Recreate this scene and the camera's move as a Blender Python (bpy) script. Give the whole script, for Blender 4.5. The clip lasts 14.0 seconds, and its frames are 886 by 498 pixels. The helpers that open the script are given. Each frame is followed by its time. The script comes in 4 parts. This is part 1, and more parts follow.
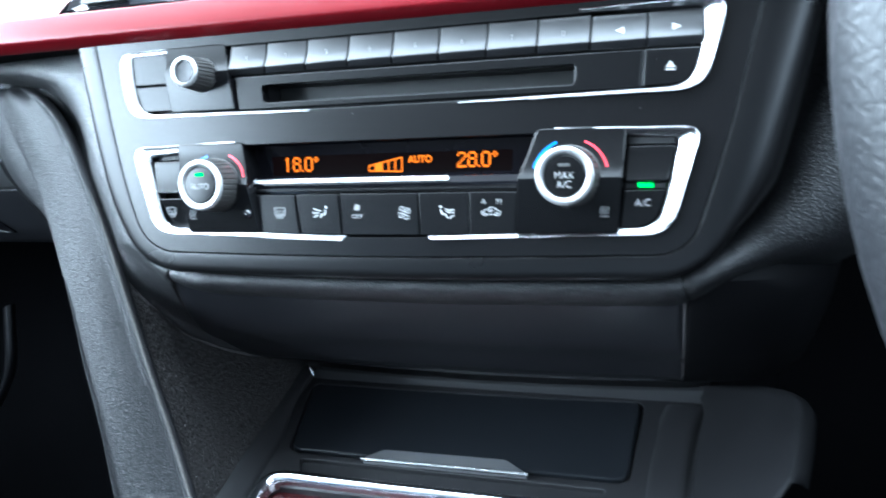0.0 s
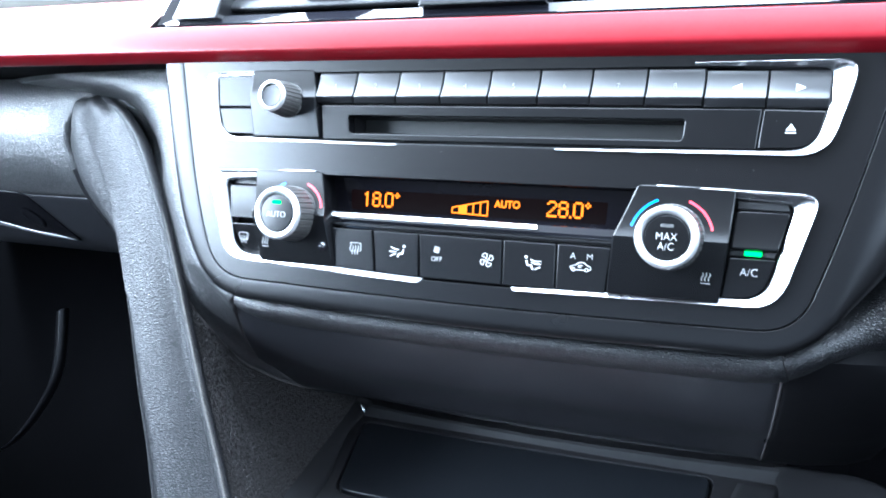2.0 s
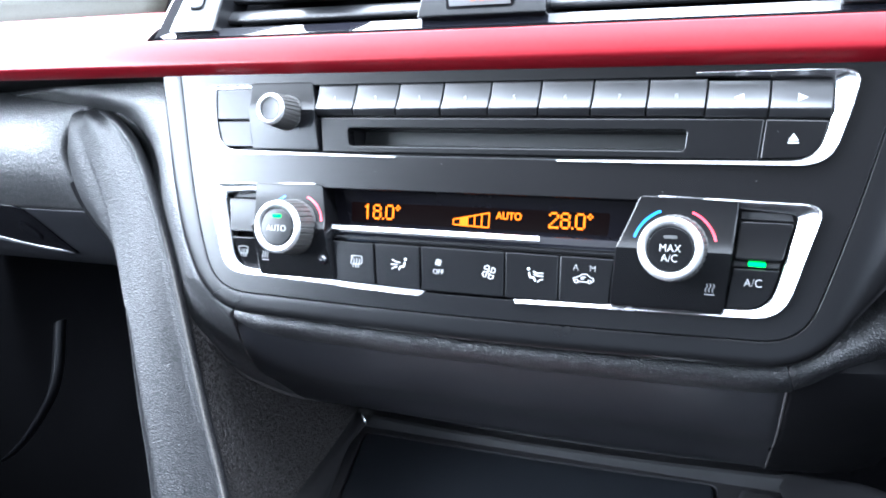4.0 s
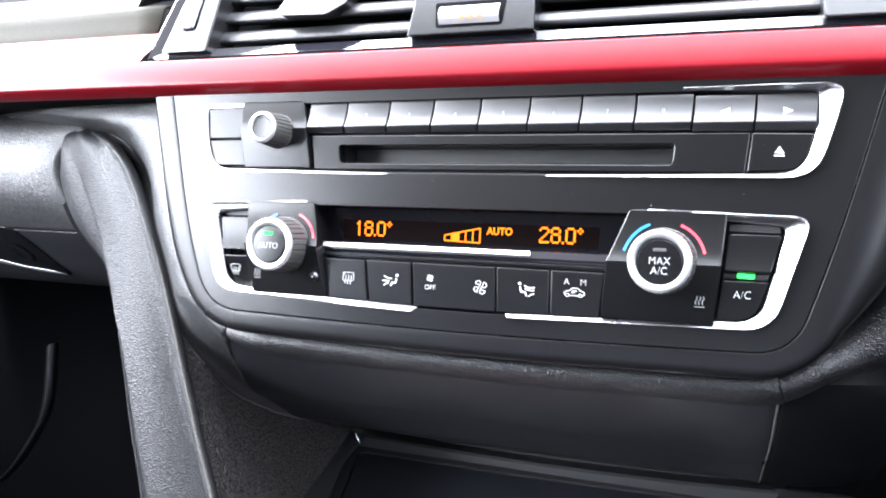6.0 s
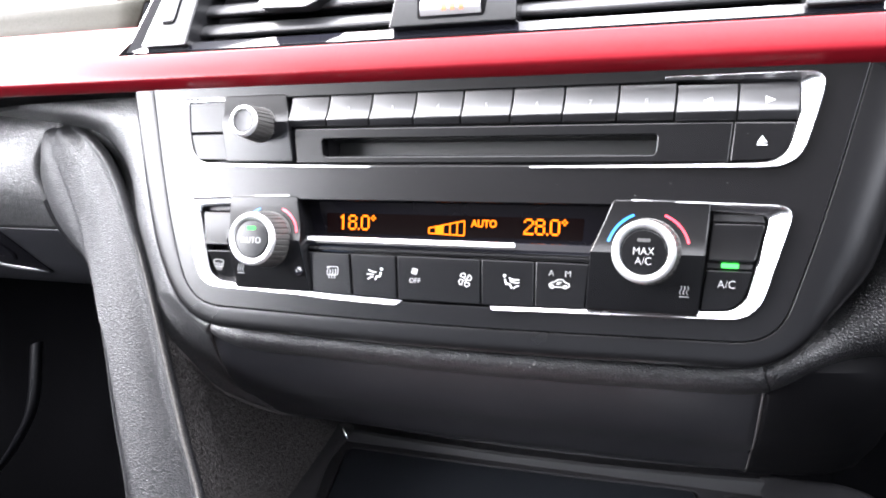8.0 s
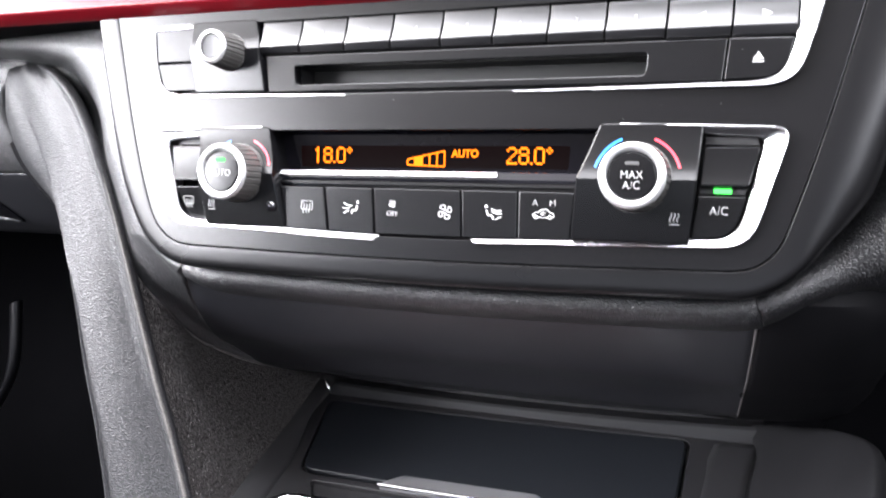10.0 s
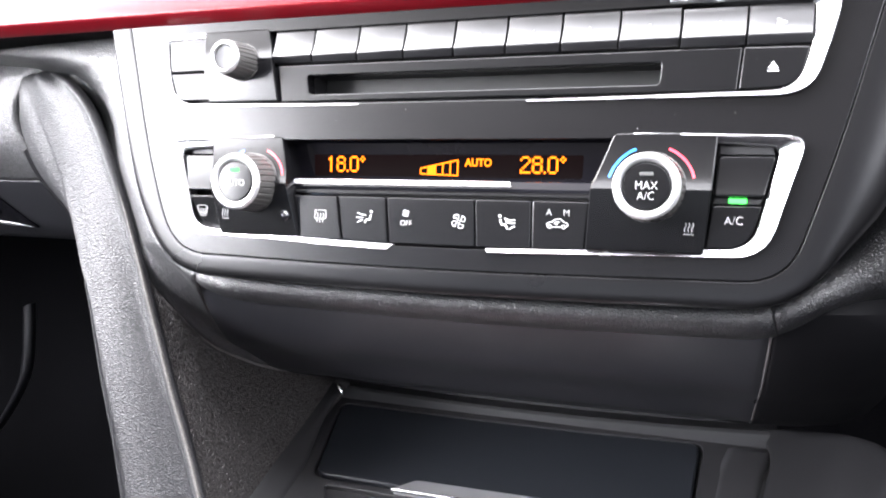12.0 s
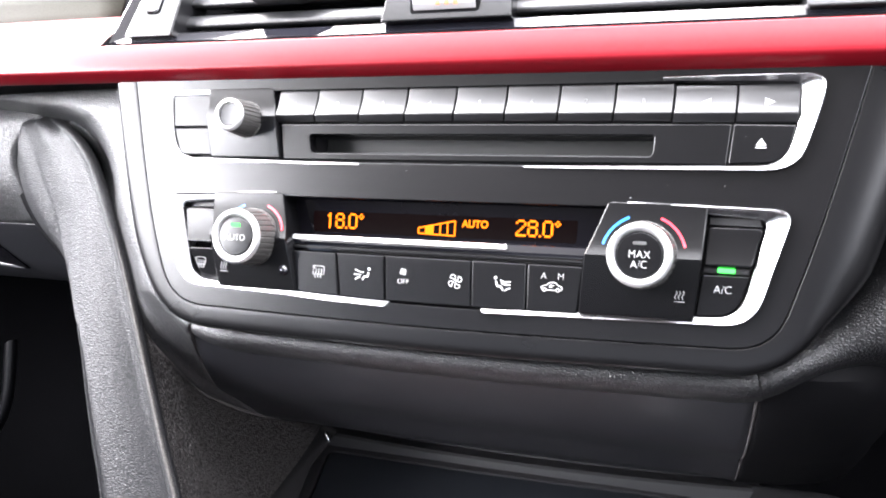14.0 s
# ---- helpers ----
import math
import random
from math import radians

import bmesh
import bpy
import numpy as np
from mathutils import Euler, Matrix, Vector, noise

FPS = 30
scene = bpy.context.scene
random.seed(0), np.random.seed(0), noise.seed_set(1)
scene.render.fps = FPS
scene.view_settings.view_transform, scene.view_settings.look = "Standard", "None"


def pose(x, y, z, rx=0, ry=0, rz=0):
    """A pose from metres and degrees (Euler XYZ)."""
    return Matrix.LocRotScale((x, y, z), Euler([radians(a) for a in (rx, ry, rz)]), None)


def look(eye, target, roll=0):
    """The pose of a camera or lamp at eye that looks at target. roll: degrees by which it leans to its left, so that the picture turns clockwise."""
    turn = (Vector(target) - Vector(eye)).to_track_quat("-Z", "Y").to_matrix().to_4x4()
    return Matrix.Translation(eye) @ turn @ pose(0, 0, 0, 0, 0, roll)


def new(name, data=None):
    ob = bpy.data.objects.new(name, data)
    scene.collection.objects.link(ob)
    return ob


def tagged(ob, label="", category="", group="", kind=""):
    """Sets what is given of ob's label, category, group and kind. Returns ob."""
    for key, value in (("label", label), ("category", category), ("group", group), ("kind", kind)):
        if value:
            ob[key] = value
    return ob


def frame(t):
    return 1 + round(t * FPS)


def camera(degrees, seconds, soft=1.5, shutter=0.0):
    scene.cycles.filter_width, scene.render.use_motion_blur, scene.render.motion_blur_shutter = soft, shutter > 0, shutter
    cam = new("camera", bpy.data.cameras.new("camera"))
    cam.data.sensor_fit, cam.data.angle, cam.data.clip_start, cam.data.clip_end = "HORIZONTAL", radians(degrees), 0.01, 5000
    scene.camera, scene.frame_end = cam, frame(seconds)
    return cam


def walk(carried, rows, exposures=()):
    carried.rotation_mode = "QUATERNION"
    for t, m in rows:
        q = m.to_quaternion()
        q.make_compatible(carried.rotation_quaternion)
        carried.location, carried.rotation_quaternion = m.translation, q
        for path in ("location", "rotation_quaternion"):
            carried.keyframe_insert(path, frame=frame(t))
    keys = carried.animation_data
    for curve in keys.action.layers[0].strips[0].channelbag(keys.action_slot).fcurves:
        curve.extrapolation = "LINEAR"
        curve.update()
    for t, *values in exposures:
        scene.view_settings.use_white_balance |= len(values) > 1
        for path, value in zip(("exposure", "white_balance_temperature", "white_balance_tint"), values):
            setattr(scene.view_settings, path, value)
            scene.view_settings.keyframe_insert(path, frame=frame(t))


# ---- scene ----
# ------------------------------------------------------------ camera
cam = camera(58.6, 14.0, soft=1.9, shutter=0.5)
# The centre panel's own frame: x along the panel, y into it, z up it; it leans back.
PANEL = pose(0, 0, 0.75, -22, 0, 0)
PATH = [
    (0, (0.109, -0.289, -0.022), (-0.521, 1.603, -0.175), -1.0),
    (0.5, (0.092, -0.28, -0.016), (-0.607, 1.59, -0.137), 0.7),
    (1, (0.089, -0.28, -0.015), (-0.639, 1.582, -0.094), 2.5),
    (1.5, (0.089, -0.279, -0.016), (-0.638, 1.583, -0.093), 3.5),
    (2, (0.089, -0.279, -0.017), (-0.642, 1.581, -0.094), 3.7),
    (2.5, (0.088, -0.278, -0.017), (-0.644, 1.582, -0.093), 3.6),
    (3, (0.088, -0.279, -0.016), (-0.641, 1.582, -0.089), 3.5),
    (3.2, (0.087, -0.279, -0.015), (-0.64, 1.583, -0.089), 3.5),
    (5.3, (0.086, -0.278, -0.013), (-0.63, 1.588, -0.056), 2.4),
    (5.5, (0.087, -0.279, -0.015), (-0.631, 1.588, -0.035), 2.6),
    (6, (0.088, -0.279, -0.016), (-0.625, 1.59, -0.028), 2.6),
    (6.5, (0.088, -0.279, -0.016), (-0.618, 1.593, -0.027), 2.6),
    (7, (0.089, -0.279, -0.016), (-0.607, 1.596, -0.029), 2.5),
    (7.2, (0.089, -0.278, -0.017), (-0.605, 1.597, -0.03), 2.4),
    (9.3, (0.087, -0.277, -0.016), (-0.572, 1.611, -0.064), 1.9),
    (9.5, (0.084, -0.278, -0.015), (-0.579, 1.609, -0.044), 2.6),
    (10, (0.09, -0.262, -0.032), (-0.58, 1.621, -0.121), 1.9),
    (10.5, (0.092, -0.26, -0.033), (-0.583, 1.616, -0.19), 1.1),
    (11, (0.087, -0.262, -0.028), (-0.595, 1.61, -0.2), 0.9),
    (11.5, (0.088, -0.261, -0.029), (-0.601, 1.611, -0.171), 1.2),
    (12, (0.088, -0.263, -0.027), (-0.6, 1.612, -0.129), 1.6),
    (12.5, (0.084, -0.266, -0.022), (-0.599, 1.613, -0.093), 2.0),
    (13, (0.088, -0.265, -0.024), (-0.578, 1.62, -0.064), 2.3),
    (13.5, (0.081, -0.273, -0.014), (-0.568, 1.619, -0.038), 2.8),
    (14, (0.084, -0.271, -0.018), (-0.56, 1.623, -0.031), 2.9),
]
EXPOSURES = [(0, 1.45, 5200, 0), (0.5, 2.08, 5100, 3), (1, 2.14, 5150, 4), (3, 2.14, 5300, 7), (5.5, 2.17, 5970, 12), (6.5, 2.10, 6170, 14), (7.2, 2.10, 6300, 15), (9.5, 2.22, 6500, 16), (10, 2.15, 6500, 16), (11, 2.35, 6500, 16), (12.5, 2.45, 6500, 16), (14, 2.28, 6500, 16)]
walk(cam, [(t, PANEL @ look(eye, target, roll)) for t, eye, target, roll in PATH], EXPOSURES)

# ------------------------------------------------------------ world and light
world = bpy.data.worlds.new("sky")
scene.world = world
world.use_nodes = True
sky = world.node_tree.nodes.new("ShaderNodeTexSky")
sky.sky_type, sky.sun_disc = "NISHITA", False
sky.sun_elevation, sky.sun_rotation = radians(48), radians(-70)
sky.dust_density, sky.ozone_density = 4.0, 0.6
back = world.node_tree.nodes["Background"]
back.inputs["Strength"].default_value = 0.10
world.node_tree.links.new(sky.outputs["Color"], back.inputs["Color"])

sun_data = bpy.data.lights.new("sun", "SUN")
sun_data.energy, sun_data.angle, sun_data.color = 1.0, radians(20), (1.0, 0.95, 0.88)
sun = new("sun", sun_data)
sun.matrix_world = look((-3.0, 1.2, 3.6), (0, 0, 0.8))


def window_light(name, eye, target, sx, sy, watts, colour):
    """The sky's light in a window's opening; on the driver's side an upward fill."""
    data = bpy.data.lights.new(name, "AREA")
    data.shape, data.size, data.size_y, data.energy, data.color = "RECTANGLE", sx, sy, watts, colour
    ob = new(name, data)
    ob.matrix_world = look(eye, target)
    return ob


window_light("sky_in_passenger_window", (-0.755, -0.25, 1.09), (0, -0.25, 1.07), 1.3, 0.32, 25.0, (0.95, 0.98, 1.0))
window_light("sky_in_windscreen", (0, 0.26, 1.11), (0, 0.083, 0.66), 1.3, 0.98, 30.0, (0.95, 0.98, 1.0))
# Added fill aimed up at the headliner, to brighten the fascia's right side.
window_light("fill_in_driver_window", (0.755, -0.42, 1.10), (0, -0.42, 1.32), 1.2, 0.28, 5.0, (0.95, 0.98, 1.0))
window_light("sky_in_rear_window", (0, -2.25, 1.14), (0, 0, 0.95), 1.1, 0.25, 0.55, (0.95, 0.98, 1.0))

# ------------------------------------------------------------ materials


def material(name, colour, rough, metal=0.0, coat=0.0, grain=0.0, grain_scale=900.0, vary=0.15, vary_scale=25.0, spec=0.5):
    """A painted, moulded or plated surface: colour and gloss drift a little, with a fine grain."""
    m = bpy.data.materials.new(name)
    m.use_nodes = True
    nt = m.node_tree
    b = nt.nodes["Principled BSDF"]
    b.inputs["Metallic"].default_value = metal
    b.inputs["Coat Weight"].default_value = coat
    b.inputs["Coat Roughness"].default_value = 0.06
    b.inputs["Specular IOR Level"].default_value = spec
    co = nt.nodes.new("ShaderNodeTexCoord")
    wide = nt.nodes.new("ShaderNodeTexNoise")
    wide.inputs["Scale"].default_value, wide.inputs["Detail"].default_value = vary_scale, 5
    nt.links.new(co.outputs["Object"], wide.inputs["Vector"])
    mix = nt.nodes.new("ShaderNodeMix")
    mix.data_type = "RGBA"
    mix.inputs["A"].default_value = (*[c * (1 - vary) for c in colour], 1)
    mix.inputs["B"].default_value = (*[min(1, c * (1 + vary)) for c in colour], 1)
    nt.links.new(wide.outputs["Fac"], mix.inputs["Factor"])
    nt.links.new(mix.outputs["Result"], b.inputs["Base Color"])
    fine = nt.nodes.new("ShaderNodeTexNoise")
    fine.inputs["Scale"].default_value, fine.inputs["Detail"].default_value = grain_scale, 3
    nt.links.new(co.outputs["Object"], fine.inputs["Vector"])
    gloss = nt.nodes.new("ShaderNodeMapRange")
    gloss.inputs["To Min"].default_value, gloss.inputs["To Max"].default_value = max(0.02, rough * 0.85), min(1, rough * 1.15)
    nt.links.new(wide.outputs["Fac"], gloss.inputs["Value"])
    nt.links.new(gloss.outputs["Result"], b.inputs["Roughness"])
    if grain:
        bump = nt.nodes.new("ShaderNodeBump")
        bump.inputs["Strength"].default_value, bump.inputs["Distance"].default_value = grain, 0.0003
        nt.links.new(fine.outputs["Fac"], bump.inputs["Height"])
        nt.links.new(bump.outputs["Normal"], b.inputs["Normal"])
    return m


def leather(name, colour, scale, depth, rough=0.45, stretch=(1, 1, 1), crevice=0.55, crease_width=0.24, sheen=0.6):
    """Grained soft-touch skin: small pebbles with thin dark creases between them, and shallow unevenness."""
    m = material(name, colour, rough, vary=0.12, vary_scale=30)
    nt = m.node_tree
    b = nt.nodes["Principled BSDF"]
    paint = b.inputs["Base Color"].links[0].from_socket
    co = nt.nodes.new("ShaderNodeTexCoord")
    size = nt.nodes.new("ShaderNodeMapping")
    size.inputs["Scale"].default_value = stretch
    nt.links.new(co.outputs["Object"], size.inputs["Vector"])
    warp = nt.nodes.new("ShaderNodeTexNoise")
    warp.inputs["Scale"].default_value, warp.inputs["Detail"].default_value = scale * 0.6, 2
    nt.links.new(size.outputs["Vector"], warp.inputs["Vector"])
    push = nt.nodes.new("ShaderNodeVectorMath")
    push.operation = "MULTIPLY_ADD"
    push.inputs[1].default_value = (1.1 / scale,) * 3
    nt.links.new(warp.outputs["Color"], push.inputs[0])
    nt.links.new(size.outputs["Vector"], push.inputs[2])
    cells = nt.nodes.new("ShaderNodeTexVoronoi")
    cells.feature = "DISTANCE_TO_EDGE"
    cells.inputs["Scale"].default_value = scale
    nt.links.new(push.outputs["Vector"], cells.inputs["Vector"])
    crease = nt.nodes.new("ShaderNodeMapRange")
    crease.interpolation_type = "SMOOTHSTEP"
    crease.inputs["From Max"].default_value = crease_width
    nt.links.new(cells.outputs["Distance"], crease.inputs["Value"])
    fold = nt.nodes.new("ShaderNodeTexNoise")
    fold.inputs["Scale"].default_value, fold.inputs["Detail"].default_value = scale * 0.35, 3
    nt.links.new(size.outputs["Vector"], fold.inputs["Vector"])
    total = nt.nodes.new("ShaderNodeMath")
    total.operation = "MULTIPLY_ADD"
    total.inputs[1].default_value = 0.4
    nt.links.new(fold.outputs["Fac"], total.inputs[0])
    nt.links.new(crease.outputs["Result"], total.inputs[2])
    bump = nt.nodes.new("ShaderNodeBump")
    bump.inputs["Strength"].default_value, bump.inputs["Distance"].default_value = 1.0, depth
    nt.links.new(total.outputs["Value"], bump.inputs["Height"])
    nt.links.new(bump.outputs["Normal"], b.inputs["Normal"])
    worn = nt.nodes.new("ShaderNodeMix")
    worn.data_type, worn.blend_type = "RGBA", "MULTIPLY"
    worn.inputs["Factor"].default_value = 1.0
    # Crease dirt, plus occlusion put into the colour and the sheen.
    dirt_shade = nt.nodes.new("ShaderNodeMapRange")
    dirt_shade.inputs["From Max"].default_value = crease_width * 0.6
    dirt_shade.inputs["To Min"].default_value = crevice
    nt.links.new(cells.outputs["Distance"], dirt_shade.inputs["Value"])
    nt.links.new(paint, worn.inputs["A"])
    nt.links.new(dirt_shade.outputs["Result"], worn.inputs["B"])
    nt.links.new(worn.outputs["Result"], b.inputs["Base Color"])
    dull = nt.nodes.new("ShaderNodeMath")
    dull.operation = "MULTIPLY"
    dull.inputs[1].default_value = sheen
    nt.links.new(dirt_shade.outputs["Result"], dull.inputs[0])
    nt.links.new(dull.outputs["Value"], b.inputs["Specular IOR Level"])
    return m


def lit(name, colour, strength):
    """A lit segment of a display or a small indicator lamp."""
    m = material(name, (0.002, 0.002, 0.002), 0.5, vary=0.0, spec=0.0)
    b = m.node_tree.nodes["Principled BSDF"]
    b.inputs["Emission Color"].default_value = (*colour, 1)
    b.inputs["Emission Strength"].default_value = strength
    return m


SATIN = material("satin_black_paint", (0.0034, 0.0033, 0.0037), 0.25, grain=0.08, grain_scale=2500, vary_scale=12, spec=0.23)
RIM = material("soft_black_paint", (0.0034, 0.0034, 0.0038), 0.28, grain=0.12, grain_scale=2200, vary_scale=15, spec=0.22)
BUTTON = material("button_black", (0.0026, 0.0026, 0.0030), 0.25, grain=0.05, grain_scale=3000, spec=0.22)
# Paler, shinier copy of the button black, so that faces in the light read brighter.
BRIGHT_BUTTON = material("brightened_button_black", (0.007, 0.007, 0.0078), 0.32, grain=0.05, grain_scale=3000, spec=0.58)
PLATE = material("plate_black", (0.0028, 0.0028, 0.0032), 0.22, grain=0.04, grain_scale=3000, spec=0.26)
GLOSS = material("piano_black", (0.006, 0.006, 0.008), 0.06, coat=0.6, vary_scale=40)
SCREEN = material("display_glass", (0.003, 0.0028, 0.004), 0.05, spec=0.12)
SILVER = material("satin_chrome", (0.46, 0.46, 0.475), 0.26, metal=1.0, grain=0.03, vary=0.06)
PEARL = material("pearl_silver_ring", (0.50, 0.50, 0.50), 0.33, metal=0.75, vary=0.05)
CHROME = material("bright_chrome", (0.80, 0.80, 0.82), 0.13, metal=1.0, vary=0.04)
RUBBER = material("knob_grip", (0.055, 0.053, 0.051), 0.40, metal=0.3, grain=0.1, spec=0.35)
DARK = material("dark_plastic", (0.0085, 0.0083, 0.0094), 0.50, grain=0.25, grain_scale=1800)
# Paler than the plastic around it: edge highlights put into the colour.
SEAM_EDGE = material("edge_highlight", (0.062, 0.058, 0.058), 0.4, vary=0.1)
SMOOTH = material("smooth_dark_plastic", (0.0112, 0.0114, 0.0136), 0.42, grain=0.1, grain_scale=2200, spec=0.35)
LID = material("lid_black", (0.008, 0.009, 0.011), 0.30, vary=0.04, vary_scale=8)
RED = material("red_trim_paint", (0.10, 0.003, 0.006), 0.31, spec=0.16, vary=0.06)
INLAY = material("dark_red_lacquer", (0.028, 0.003, 0.004), 0.2, coat=0.2, vary=0.2)
BLACK = material("deep_black", (0.004, 0.004, 0.004), 0.6)
# Near-black, hardly any sheen: shade in slots, gaps and undersides put into colour.
VOID = material("painted_shade_black", (0.0025, 0.0025, 0.003), 0.8, spec=0.03)
LIP = material("grey_satin_lip", (0.30, 0.30, 0.31), 0.32, metal=0.7)
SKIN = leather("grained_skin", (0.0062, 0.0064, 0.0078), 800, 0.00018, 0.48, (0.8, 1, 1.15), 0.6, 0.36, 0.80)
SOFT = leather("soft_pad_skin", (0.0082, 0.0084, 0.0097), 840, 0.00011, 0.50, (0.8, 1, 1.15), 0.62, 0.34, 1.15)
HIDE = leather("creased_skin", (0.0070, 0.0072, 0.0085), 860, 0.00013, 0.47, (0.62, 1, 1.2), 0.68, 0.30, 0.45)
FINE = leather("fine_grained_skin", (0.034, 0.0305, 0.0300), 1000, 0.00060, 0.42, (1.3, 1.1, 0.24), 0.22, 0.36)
HANDLE = material("handle_black", (0.004, 0.004, 0.005), 0.25, spec=0.12)
WORN_LIT = leather("worn_lit_edge_skin", (0.065, 0.060, 0.055), 840, 0.00010, 0.62)
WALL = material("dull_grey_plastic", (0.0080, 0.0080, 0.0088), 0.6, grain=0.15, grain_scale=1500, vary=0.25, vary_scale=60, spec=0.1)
# Darker copy of the smooth plastic: deep shade put into the colour.
SHADED = material("shaded_black_plastic", (0.0036, 0.0036, 0.0042), 0.6, grain=0.15, grain_scale=2000, spec=0.06)
SILL = material("sill_black", (0.004, 0.004, 0.005), 0.35, spec=0.3)
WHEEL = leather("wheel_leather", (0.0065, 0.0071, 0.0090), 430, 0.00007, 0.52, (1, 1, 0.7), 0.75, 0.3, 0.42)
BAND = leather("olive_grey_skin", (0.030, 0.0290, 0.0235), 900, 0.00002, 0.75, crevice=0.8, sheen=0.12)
DRUM = material("silver_plastic", (0.20, 0.20, 0.205), 0.45, vary=0.06, spec=0.3)
SLAT = material("slat_black", (0.012, 0.012, 0.013), 0.36, grain=0.05, grain_scale=3000)
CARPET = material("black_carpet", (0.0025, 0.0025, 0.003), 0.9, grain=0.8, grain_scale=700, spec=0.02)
LINER = material("grey_headliner", (0.42, 0.41, 0.40), 0.9, grain=0.4, grain_scale=600)
DOOR = material("door_trim", (0.03, 0.03, 0.032), 0.6, grain=0.3)
PRINT = material("white_print", (0.36, 0.36, 0.36), 0.5, vary=0.03, spec=0.2)
FADED = material("grey_print", (0.035, 0.035, 0.035), 0.5, vary=0.03)
# Greyer than the white print: glare over the numerals is put into this colour.
NUMERAL = material("dimmed_white_print", (0.24, 0.24, 0.24), 0.5, vary=0.1)
BLUE = material("blue_print", (0.010, 0.15, 0.50), 0.4, vary=0.05)
CORAL = material("red_print", (0.70, 0.03, 0.05), 0.4, vary=0.05)
ORANGE = material("faded_orange_print", (0.50, 0.16, 0.08), 0.5, vary=0.08, spec=0.1)
BACKLIT = lit("backlit_field", (1.0, 0.10, 0.14), 0.0012)
AMBER = lit("amber_segment", (1.0, 0.20, 0.006), 0.85)
GREEN = lit("green_lamp", (0.05, 1.0, 0.10), 1.1)

# ------------------------------------------------------------ mesh helpers (millimetres in the panel's frame)
MM = 0.001
BASES = {}


def thing(name, base, label, category, group="", kind=""):
    """An Empty at the base of a thing; its parts are given in the panel's frame."""
    e = new(name)
    e.empty_display_size = 0.01
    e.matrix_world = PANEL @ Matrix.Translation(Vector(base) * MM)
    BASES[e.name] = Vector(base)
    return tagged(e, label, category, group, kind)


def part(name, bm, mat, parent, label="", sharp=20, kind=""):
    root = parent
    while root.parent:
        root = root.parent
    bmesh.ops.translate(bm, vec=-BASES[root.name], verts=bm.verts)
    ob = finish(name, bm, mat, sharp)
    ob.parent = parent
    return tagged(ob, label, kind=kind)


def finish(name, bm, mat, sharp=20):
    bmesh.ops.scale(bm, vec=(MM, MM, MM), verts=bm.verts)
    bmesh.ops.recalc_face_normals(bm, faces=bm.faces)
    me = bpy.data.meshes.new(name)
    bm.to_mesh(me)
    bm.free()
    for p in me.polygons:
        p.use_smooth = True
    me.set_sharp_from_angle(angle=radians(sharp))
    me.materials.append(mat)
    return new(name, me)


def solid(name, bm, mat, label, category, kind="structure", sharp=35):
    """A piece of the setting in one mesh."""
    ob = finish(name, bm, mat, sharp)
    ob.matrix_world = PANEL.copy()
    return tagged(ob, label, category, kind=kind)


def rounded(points, closed=True, n=5):
    """A path with softened corners. Points are (x, z) or (x, z, setback)."""
    out = []
    last = len(points) - 1
    for i, p in enumerate(points):
        a = Vector(p[:2])
        r = p[2] if len(p) > 2 else 0
        if not r or (not closed and i in (0, last)):
            out.append(a)
            continue
        before, after = Vector(points[i - 1][:2]) - a, Vector(points[(i + 1) % len(points)][:2]) - a
        s = a + before.normalized() * min(r, before.length * 0.48)
        e = a + after.normalized() * min(r, after.length * 0.48)
        out += [s.lerp(a, k / n).lerp(a.lerp(e, k / n), k / n) for k in range(n + 1)]
    return out


def grown(path, d, closed=True):
    """A path moved outwards by d (for a closed path), or to the right of its course (open)."""
    area = sum(a.x * b.y - b.x * a.y for a, b in zip(path, path[1:] + path[:1]))
    side = (1 if area > 0 else -1) if closed else 1
    out = []
    for i, p in enumerate(path):
        a = path[i - 1] if closed or i else p
        b = path[(i + 1) % len(path)] if closed or i < len(path) - 1 else p
        u, v = (p - a), (b - p)
        u = u.normalized() if u.length > 1e-6 else v.normalized()
        v = v.normalized() if v.length > 1e-6 else u
        nu, nv = Vector((u.y, -u.x)), Vector((v.y, -v.x))
        m = nu + nv
        m = m / max(0.5, m.dot(nu)) if m.length > 1e-6 else nu
        out.append(p + m * d * side)
    return out


def flat(u, v, w):
    return Vector((u, w, v))


def bridge(bm, loops, closed=True):
    for a, b in zip(loops, loops[1:]):
        for i in range(len(a) if closed else len(a) - 1):
            j = (i + 1) % len(a)
            bm.faces.new((a[i], a[j], b[j], b[i]))


